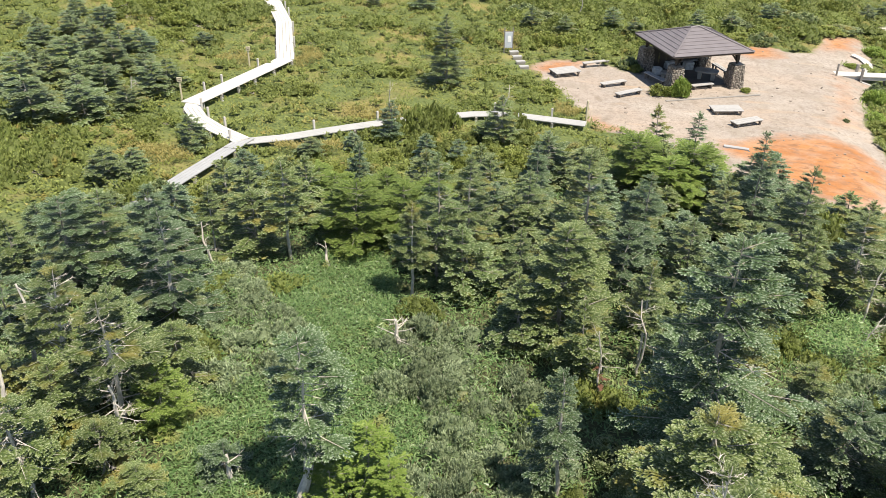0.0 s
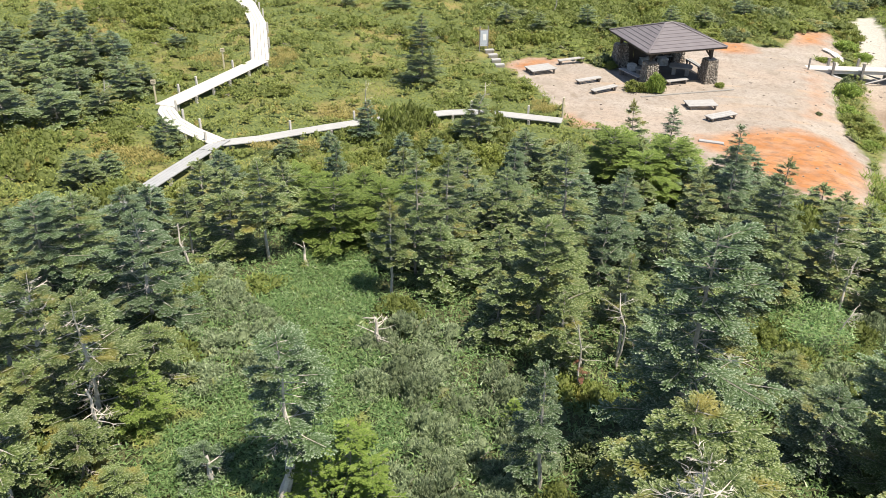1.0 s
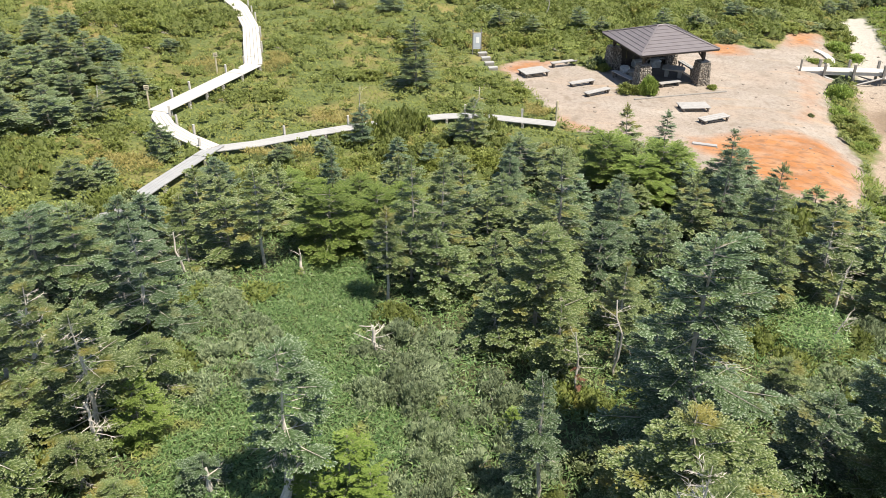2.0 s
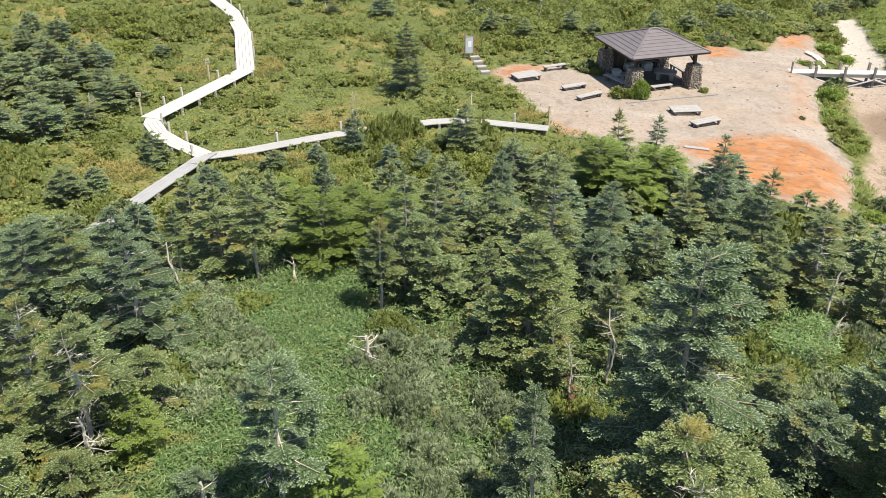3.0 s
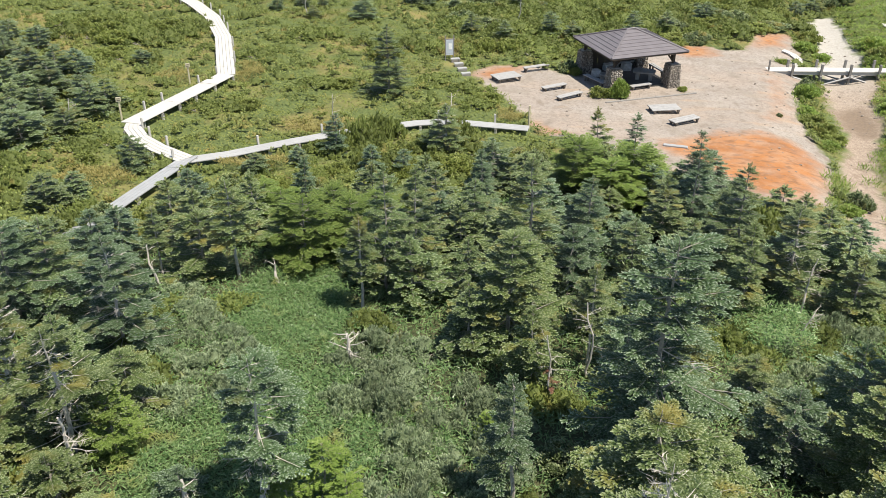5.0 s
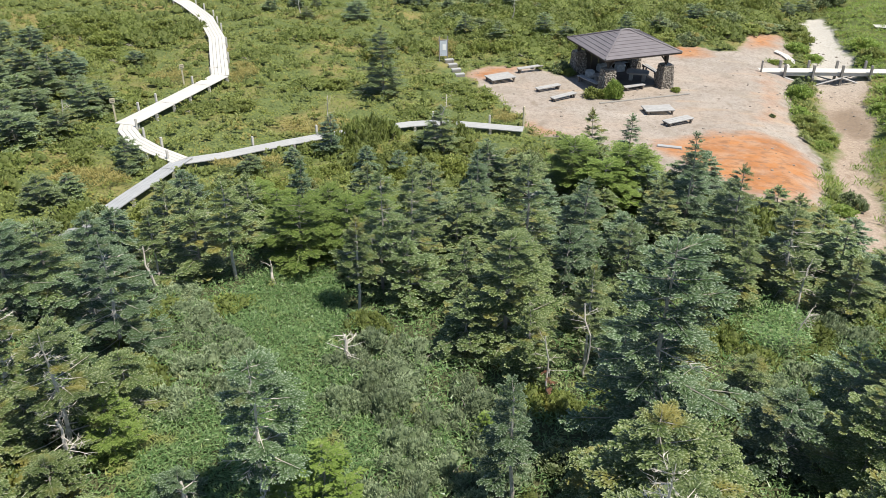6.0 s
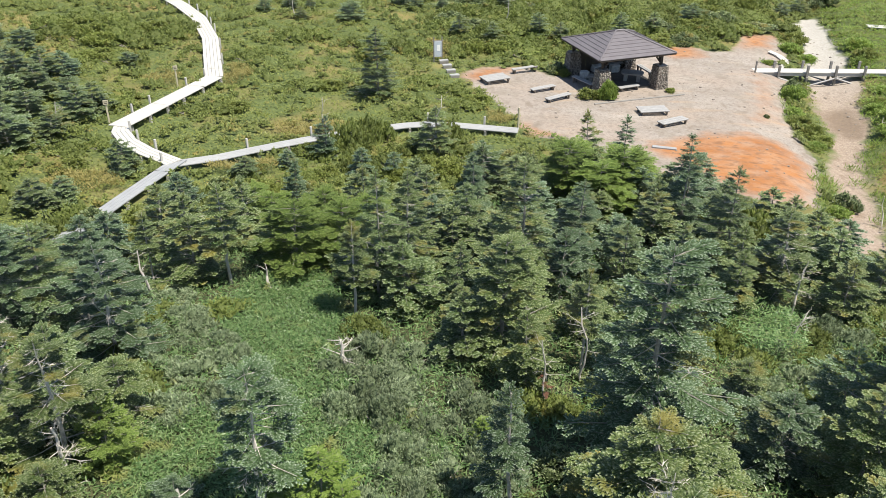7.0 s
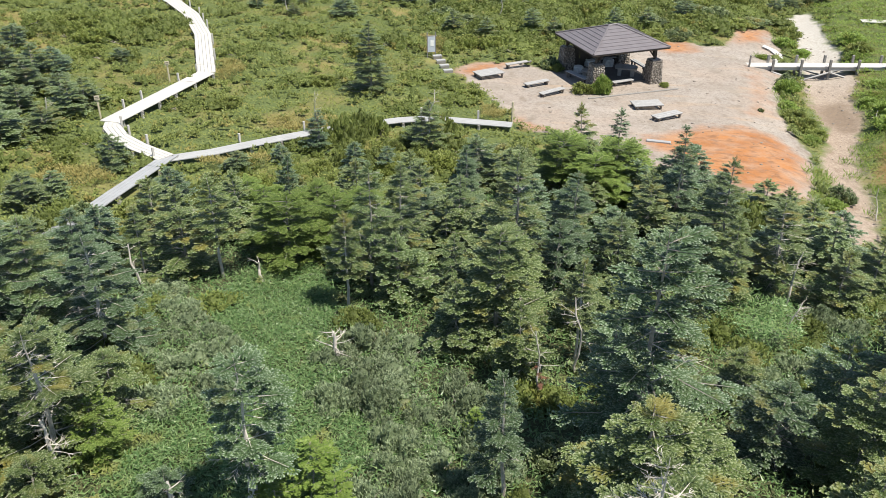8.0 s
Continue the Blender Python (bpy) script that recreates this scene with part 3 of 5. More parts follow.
def pale_block(x, y, turn, size, seed):
    """A rough-hewn pale stone block to sit on."""
    rng = np.random.default_rng(seed)
    bm = bmesh.new()
    bmesh.ops.create_cube(bm, size=1.0)
    bmesh.ops.subdivide_edges(bm, edges=bm.edges[:], cuts=2, use_grid_fill=True)
    for v in bm.verts:
        k = 1 - 0.10 * (abs(v.co.x) + abs(v.co.y) + abs(v.co.z) > 1.3)
        v.co = Vector((v.co.x * size[0], v.co.y * size[1], (v.co.z + 0.5) * size[2])) * k + Vector(rng.normal(0, 0.018, 3))
    ob = part("stone_seat", bm, PALE_STONE)
    ob.matrix_basis = pose(x, y, SHELTER_Z + 0.07, 0, 0, turn)
    tagged(ob, "rough pale grey stone block under the shelter", "seat", "stone seats in the shelter")


pale_block(12.1, 54.55, 24, (0.95, 0.50, 0.46), 3)
pale_block(13.15, 54.35, 10, (0.60, 0.45, 0.50), 4)
pale_block(10.95, 53.2, -20, (0.55, 0.45, 0.42), 5)


# ---- boardwalks ----
def boardwalk(name, label, line, width, rise, post_side, post_gap, boards=5, posts=True, material=WOOD, other_side=(5, 6, 7)):
    """A raised walk of long boards laid section by section on bearers and stub posts."""
    ob = thing(name, label, "boardwalk")
    pts = [Vector((x, y, ground_z(x, y) + rise)) for x, y in line]
    run = 0.0
    for i, (p, q) in enumerate(zip(pts, pts[1:])):
        along = q - p
        flat = Vector((along.x, along.y, 0)).normalized()
        side = Vector((-flat.y, flat.x, 0))
        n = max(1, round(along.length / 2.0))
        for k in range(n):
            a, b = p.lerp(q, k / n), p.lerp(q, (k + 1) / n)
            ax = (b - a).normalized()
            m = Matrix((ax, side, ax.cross(side))).transposed().to_4x4()
            for j in range(boards):
                o = (j - (boards - 1) / 2) * width / boards
                over = 0.10 if k in (0, n - 1) else 0.0
                mm = Matrix.Translation((a + b) / 2 + side * o) @ m
                part("board", boxes((((b - a).length - 0.012 + over, width / boards - 0.014, 0.05), mm), bevel=0.006), material, ob)
            mb = Matrix.Translation(a + ax * 0.15 - Vector((0, 0, 0.085))) @ m
            part("bearer", boxes(((0.12, width + 0.12, 0.11), mb)), WOOD_GREY, ob)
            for s in (-1, 1):
                foot = a + ax * 0.15 + side * s * (width / 2 - 0.02)
                g = ground_z(foot.x, foot.y)
                part("stub_post", boxes(((0.13, 0.13, foot.z - g + 0.15), pose(foot.x, foot.y, (foot.z + g - 0.15) / 2 - 0.08, 0, 0, math.degrees(math.atan2(flat.y, flat.x))))), WOOD, ob)
            run += (b - a).length
            if posts and run > post_gap:
                run = 0.0
                for s in (-1,) if i in other_side else post_side:
                    foot = a + side * s * (width / 2 + 0.08)
                    part("edge_post", boxes(((0.10, 0.10, 0.75), pose(foot.x, foot.y, foot.z + 0.10, 0, 0, math.degrees(math.atan2(flat.y, flat.x))))), WOOD, ob)
    return ob


WALK_BEND = [(-15.25, 41.5), (-15.05, 40.3), (-14.2, 38.8), (-12.9, 37.35), (-11.3, 35.95)]
WALK_MAIN = [(-20.5, 70.5), (-18.4, 67.5), (-16.3, 64.0), (-14.3, 58.4), (-13.1, 53.2), (-12.4, 50.2), (-13.7, 46.3), (-14.7, 43.1), (-15.35, 41.0)]
WALK_LOW = [(-11.15, 36.4), (-11.9, 33.2), (-12.3, 31.4), (-12.5, 29.9), (-13.0, 26.6)]
WALK_RIGHT = [(-11.6, 35.7), (-9.5, 37.1), (-8.1, 38.2), (-6.8, 39.3), (-5.3, 40.3), (-3.6, 41.2), (-2.1, 42.0), (-0.7, 42.7), (0.5, 43.0), (2.0, 42.9), (3.5, 42.6), (5.3, 42.2)]
boardwalk("boardwalk", "sun-bleached raised plank boardwalk with short edge posts", WALK_MAIN, 1.10, 0.40, (1,), 1.9, other_side=(5, 6, 7))
boardwalk("boardwalk", "narrow sun-bleached plank boardwalk bending to the junction", WALK_BEND, 0.86, 0.375, (1,), 1.9, 4)
boardwalk("boardwalk", "grey weathered plank boardwalk going down into firs", WALK_LOW, 0.72, 0.345, (-1,), 40.0, 4, True, WOOD_SILVER)
boardwalk("boardwalk", "sun-bleached plank boardwalk between low scrub and the square", WALK_RIGHT, 0.75, 0.315, (1,), 1.9, 4, True, WOOD_PALE)


def marker_post(x, y, high, label, flag=True):
    z = ground_z(x, y)
    ob = thing("marker_post", label, "post", (x, y, z), 20)
    part("post", boxes(((0.09, 0.09, high + 0.2), pose(0, 0, high / 2 - 0.1))), WOOD_WARM, ob)
    if flag:
        part("board", boxes(((0.26, 0.04, 0.24), pose(0, -0.07, high - 0.02))), WOOD_WARM, ob, "small yellowish sign board")
        for i in range(2):
            part("writing_bar", boxes(((0.17, 0.008, 0.025), pose(0, -0.096, high + 0.03 - 0.09 * i)), bevel=0.002), WOOD_DARK, ob)


marker_post(-14.3, 48.9, 1.25, "yellowish wooden post with a small sign board beside the boardwalk")
marker_post(-16.25, 42.3, 1.25, "yellowish wooden post with a small sign board beside the boardwalk")
marker_post(5.45, 43.0, 1.35, "slim yellowish wooden post at the boardwalk's end", False)


# ---- the notice board and its steps ----
def notice_board(x, y):
    ob = thing("notice_board", "grey steel notice board with a white sheet", "sign", (x, y, ground_z(x, y)), 8)
    part("panel", boxes(((0.50, 0.05, 1.05), pose(0, 0, 0.92)), bevel=0.01), STEEL, ob)
    part("sheet", boxes(((0.22, 0.008, 0.42), pose(0.04, -0.032, 1.0)), bevel=0.002), PAPER, ob, "white paper sheet")
    for sx in (-0.28, 0.28):
        part("post", boxes(((0.06, 0.06, 1.85), pose(sx, 0.0, 0.82))), WOOD_GREY, ob)
    part("top_rail", boxes(((0.75, 0.05, 0.06), pose(0, 0.0, 1.48))), WOOD_GREY, ob)
    part("bottom_rail", boxes(((0.68, 0.05, 0.06), pose(0, 0.0, 0.52))), WOOD_GREY, ob)


notice_board(1.42, 56.0)
for i in range(4):
    x, y = 1.80 + 0.20 * i, 55.75 - 0.98 * i
    st = thing("step", "pale timber step set in the bank", "step", (x, y, ground_z(x, y)), 14, "steps to the notice board")
    part("tread", boxes(((0.62, 0.30, 0.08), pose(0, 0, 0.16 + 0.02 * (3 - i)))), WOOD_PALE, st)
    part("riser", boxes(((0.60, 0.05, 0.34), pose(0, -0.13, 0.02 * (3 - i) - 0.03))), WOOD_GREY, st)


# ---- the footbridge over the gully ----
def build_bridge():
    z = -0.66
    a, b = Vector((22.9, 56.05, z)), Vector((36.5, 55.25, z))
    along = (b - a).normalized()
    side = Vector((-along.y, along.x, 0))
    ob = thing("footbridge", "pale plank footbridge on timber trestles with crossed braces", "bridge")
    turn = math.degrees(math.atan2(along.y, along.x))
    n, w = 7, 0.9
    step = (b - a).length / n
    for k in range(n):
        p = a + along * (k + 0.5) * step
        for j in range(4):
            o = (j - 1.5) * w / 4
            part("board", boxes(((step - 0.012, w / 4 - 0.012, 0.06), pose(*(p + side * o), 0, 0, turn)), bevel=0.006), WOOD, ob)
        for s in (-1, 1):
            part("side_beam", boxes(((step - 0.006, 0.10, 0.20), pose(*(p + side * s * (w / 2 - 0.1) - Vector((0, 0, 0.14))), 0, 0, turn))), WOOD, ob)
    for k in range(1, n + 1):
        p = a + along * k * step
        for s in (-1, 1):
            f = p + side * s * (w / 2 + 0.09)
            g = min(ground_z(f.x, f.y), z - 0.3) - 0.2
            part("trestle_post", boxes(((0.15, 0.15, z + 0.55 - g), pose(f.x, f.y, (z + 0.55 + g) / 2, 0, 0, turn))), WOOD_GREY, ob)
        part("cross_bearer", boxes(((0.14, w + 0.5, 0.14), pose(*(p - Vector((0, 0, 0.32))), 0, 0, turn))), WOOD_GREY, ob)
        if k < n:
            for s in (-1, 1):
                low = (k % 2 == 0) == (s < 0)
                q0 = p + side * s * (w / 2 + 0.19) + Vector((0, 0, -0.92 if low else -0.30))
                q1 = q0 + along * step + Vector((0, 0, 0.62 if low else -0.62))
                v, f = tube([q0, q1], [0.065, 0.065], 4)
                part("brace", (v, f), WOOD_MID, ob)
    p = Vector((23.2, 55.5, 0))
    part("end_post", boxes(((0.10, 0.10, 1.0), pose(p.x, p.y, ground_z(p.x, p.y) + 0.3))), WOOD_GREY, ob)


build_bridge()
boardwalk("boardwalk", "short pale plank walk curving up from the footbridge", [(25.7, 57.0), (26.5, 58.4), (26.9, 59.5), (26.8, 60.5), (26.3, 61.0)], 0.50, 0.15, (1,), 9.0, 3, False, WOOD)
boardwalk("boardwalk", "pale plank walk far across the gully", [(36.9, 67.6), (41.5, 66.6)], 0.9, 0.3, (1,), 9.0, 4, False)


# ---- plants ----
def frond(seed, pairs, forks, wide, stout):
    """One flat spray of unit length: an axis with side twigs in pairs, forked. Roots, ways, lengths, half widths and how new the growth is."""
    rng = np.random.default_rng(seed)
    rows = [((0.0, 0, 0), (1, 0, 0.03), 0.55, stout * 0.9, 0.0), ((0.42, 0, -0.03), (1, 0.04, -0.08), 0.36, stout, 0.1), ((0.72, 0, -0.08), (1, -0.03, -0.12), 0.32, stout, 0.4)]
    for i in range(pairs):
        f = 0.07 + 0.80 * (i + rng.uniform(-0.25, 0.25)) / max(1, pairs - 1)
        for way in (-1, 1):
            ln = (wide * (1.0 - max(0.0, f)) ** 0.7 + 0.13) * rng.uniform(0.7, 1.15) * min(1.0, 0.65 + 2.2 * max(0.0, f))
            a = radians(rng.normal(50, 8))
            d = np.array((math.cos(a), way * math.sin(a), rng.normal(-0.06, 0.06)))
            p = np.array((f, 0.0, -0.10 * f * f))
            rows.append((p, d, ln, stout * rng.uniform(0.8, 1.15), 0.22 + 0.18 * min(1.0, f)))
            for j in range(forks):
                q = p + d * ln * (0.30 + 0.28 * j + rng.uniform(-0.06, 0.06))
                for turn in (-1, 1):
                    b = a + turn * radians(rng.normal(42, 8))
                    e = np.array((math.cos(b), way * math.sin(b), rng.normal(-0.05, 0.07)))
                    rows.append((q, e, ln * (0.56 - 0.16 * j) * rng.uniform(0.7, 1.1), stout * 0.70, 0.45))
    return [np.array([r[k] for r in rows], float) for k in range(5)]


def frond_mesh(C, F, U, size, seed, pairs, forks, wide, stout):
    """Sprays set at C, pointing along F with their upper sides to U: vertices, faces and the growth value of each vertex."""
    rng = np.random.default_rng(seed)
    C, F, U, size = np.array(C), np.array(F), np.array(U), np.array(size)
    F /= np.linalg.norm(F, axis=1)[:, None] + 1e-9
    S = np.cross(U, F)
    S /= np.linalg.norm(S, axis=1)[:, None] + 1e-9
    U = np.cross(F, S)
    pick = rng.integers(0, 4, len(C))
    vs, tips, n, faces = [], [], 0, []
    for k in range(4):
        P, D, L, W, T = frond(seed * 7 + k, pairs, forks, wide, stout)
        own = np.nonzero(pick == k)[0]
        if not len(own):
            continue
        axes = np.stack([F[own], S[own], U[own]], 1)
        p = C[own][:, None] + np.einsum("ij,kjl->kil", P, axes) * size[own][:, None, None]
        d = np.einsum("ij,kjl->kil", D, axes)
        up = np.broadcast_to(U[own][:, None], d.shape) + rng.normal(0, 0.13, d.shape)
        ln, wd = (np.outer(size[own], q) for q in (L, W))
        for small in (False, True):
            use = (T >= 0.44) == small
            if not use.any():
                continue
            rows = [q[:, use].reshape(-1, 3) for q in (p, d, up)] + [ln[:, use].ravel(), wd[:, use].ravel()]
            v, f = wedges(*rows) if small else diamonds(*rows, 0.03, 0.72)
            vs.append(v)
            faces += (np.array(f) + n).tolist()
            n += len(v)
            t = np.tile(T[use], len(own))
            # low values at the roots, where leaf_mat paints shade inside the spray
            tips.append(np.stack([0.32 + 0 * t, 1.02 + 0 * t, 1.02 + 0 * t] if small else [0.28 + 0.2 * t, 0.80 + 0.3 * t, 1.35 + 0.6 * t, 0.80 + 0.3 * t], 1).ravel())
    return np.concatenate(vs), faces, np.concatenate(tips)


def fir_parts(seed, H, R, mat, bare=0.10, gap=0.36, fill=0.85, dead=0.1, inner=0.24, size=0.40, step=0.20, pairs=6, forks=1, wide=0.40, stout=0.048, up=0.0, round_top=0.62, bald=1.1, droop=0.30):
    """Trunk, limbs and needle sprays of a mountain fir: level, ragged shelves of flat forked sprays round a tapered trunk."""
    rng = np.random.default_rng(seed)
    k = np.linspace(0, 1, 9)
    sway = np.cumsum(rng.normal(0, 0.028 * H / 4, (9, 2)), 0)
    sway -= sway[0]
    spine = np.c_[sway, k * H]
    trunk = tube(np.r_[[[0, 0, -0.4]], spine], np.r_[0.019 * H, 0.0135 * H * (1 - k) ** 0.85 + 0.006], 8)

    def axis(h):
        return np.array([np.interp(h, k, spine[:, i]) for i in range(3)])

    limbs, C, F, U, Z = [], [], [], [], []

    def spray(at, way, tilt, ln):
        C.append(at), F.append(way), U.append(np.array([0, 0, 1.0]) + tilt), Z.append(ln)

    h = bare
    turn = rng.uniform(0, 6.28)
    lop = rng.uniform(0, 6.28)
    while h < 0.97:
        n = int(rng.integers(4, 7)) if h < 0.85 else 4
        for j in range(n):
            turn += 2 * np.pi / n + rng.normal(0, 0.3)
            hh = min(0.985, max(bare, h + rng.normal(0, 0.08) * gap / H))
            shape = min(1.0, (1 - hh) ** round_top * 1.08, 0.6 + hh * 2.0)
            ln = max(0.14, R * shape * rng.uniform(0.5, 1.12) * (1 + 0.2 * math.cos(turn - lop)))
            root = axis(hh)
            way = np.array([math.cos(turn), math.sin(turn), 0.0])
            side = np.array([-way[1], way[0], 0.0])
            rise = -0.02 + 0.38 * hh ** 3 + up + rng.normal(0, 0.03)
            s = np.linspace(0, 1, 5)

            def along(f):
                return root + way * ln * f + np.array([0, 0, ln * (rise * f - droop * f * (1 - f) * (1 - hh))])

            is_dead = rng.random() < dead * (1.3 - hh) or hh > bald
            if is_dead:
                ln *= 0.72
            path = np.array([along(f) for f in s])
            limbs.append((*tube(path[::2], np.linspace(0.006 * H / 4 + 0.009 * ln, 0.003, 3), 3), is_dead))
            if is_dead:
                for q in range(13 if hh > bald else 10):
                    i = int(rng.integers(1, 5))
                    e = path[i] + (way * rng.uniform(0.5, 1.0) + side * rng.choice((-1, 1)) * rng.uniform(0.2, 0.7) + np.array([0, 0, rng.uniform(-0.15, 0.25)])) * ln * rng.uniform(0.2, 0.45)
                    limbs.append((*tube([path[i], (path[i] + e) / 2 + way * 0.02 + rng.normal(0, 0.012, 3), e], [0.006, 0.004, 0.002], 3), True))
                if hh > bald or rng.random() < 0.75:
                    continue
            # the flat sprays that the limb carries: one at its end, others in pairs beside it
            slope = rise + 0.05
            roll = side * rng.normal(0, 0.05) - way * rise * 0.8
            end = min(size * rng.uniform(0.9, 1.25), 0.75 * ln + 0.10)
            spray(along(max(0.25, 1 - 0.6 * end / ln)), way + np.array([0, 0, slope]), roll, end)
            spray(along(max(0.30, inner)), way + side * rng.normal(0, 0.2) + np.array([0, 0, slope - 0.05]), roll, min(size * 1.1, 0.8 * ln))
            count = max(1, int(round(0.72 * ln / step)))
            for q in range(count):
                f = inner + (0.90 - inner) * (q + rng.uniform(0.2, 0.8)) / count
                for w in (-1, 1):
                    if rng.random() > fill:
                        continue
                    g = radians(rng.normal(54, 11)) * w
                    lean = way * math.cos(g) + side * math.sin(g)
                    spray(along(f) + np.array([0, 0, rng.normal(0, 0.008)]), lean + np.array([0, 0, rng.normal(0.0, 0.035) + 0.4 * rise]), roll + rng.normal(0, 0.04, 3), min(size * rng.uniform(0.75, 1.2) * (1.15 - 0.4 * f), 0.55 * ln + 0.10))
        h += gap / H * rng.uniform(0.75, 1.25) * (1.0 - 0.5 * max(0.0, h - 0.35))
    tip = axis(0.985)
    for q in range(9):
        a = q * 2.4
        spray(tip - np.array([0, 0, 0.035 * q]), np.array([math.cos(a), math.sin(a), 1.5 - 0.12 * q]), np.array([-math.cos(a), -math.sin(a), 0]), size * (0.35 + 0.04 * q))
    crown = frond_mesh(C, F, U, Z, seed, pairs, forks, wide, stout)
    live = [q[:2] for q in limbs if not q[2]]
    gone = [q[:2] for q in limbs if q[2]]
    return trunk, merged(live) if live else None, merged(gone) if gone else None, crown, mat


FIRS = {}


def fir(kind, x, y, height, spread, turn, label, sink=0.0):
    """Plants a fir of that kind: the first of a kind is built, the others are copies of it, each with its own size and turn."""
    H, R, spec = KINDS[kind]
    m = Matrix.LocRotScale((x, y, ground_z(x, y) - sink), Euler((0, 0, radians(turn))), (spread / R, spread / R, height / H))
    if kind not in FIRS:
        trunk, limbs, gone, crown, mat = fir_parts(H=H, R=R, **spec)
        ob = thing({"larch": "larch_tree", "maple": "maple_sapling"}.get(kind, "fir_tree"), label, "tree", group={"larch": "larches", "maple": "maple saplings"}.get(kind, "firs"))
        part("trunk", trunk, DEAD if "ragged" in kind or kind in ("bare_leg", "slim") else BARK, ob)
        if limbs:
            tagged(part("branchwork", limbs, DEAD if "ragged" in kind else BARK, ob), kind="stuff")
        if gone:
            tagged(part("dead_branchwork", gone, DEAD, ob, "bleached bare dead limbs"), kind="stuff")
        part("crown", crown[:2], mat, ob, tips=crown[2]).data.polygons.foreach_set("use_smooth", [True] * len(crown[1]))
        ob.matrix_basis = m
        FIRS[kind] = ob
        return ob
    return tagged(copy_thing(FIRS[kind], m @ Matrix.Diagonal([1 / v for v in FIRS[kind].scale] + [1])), label)


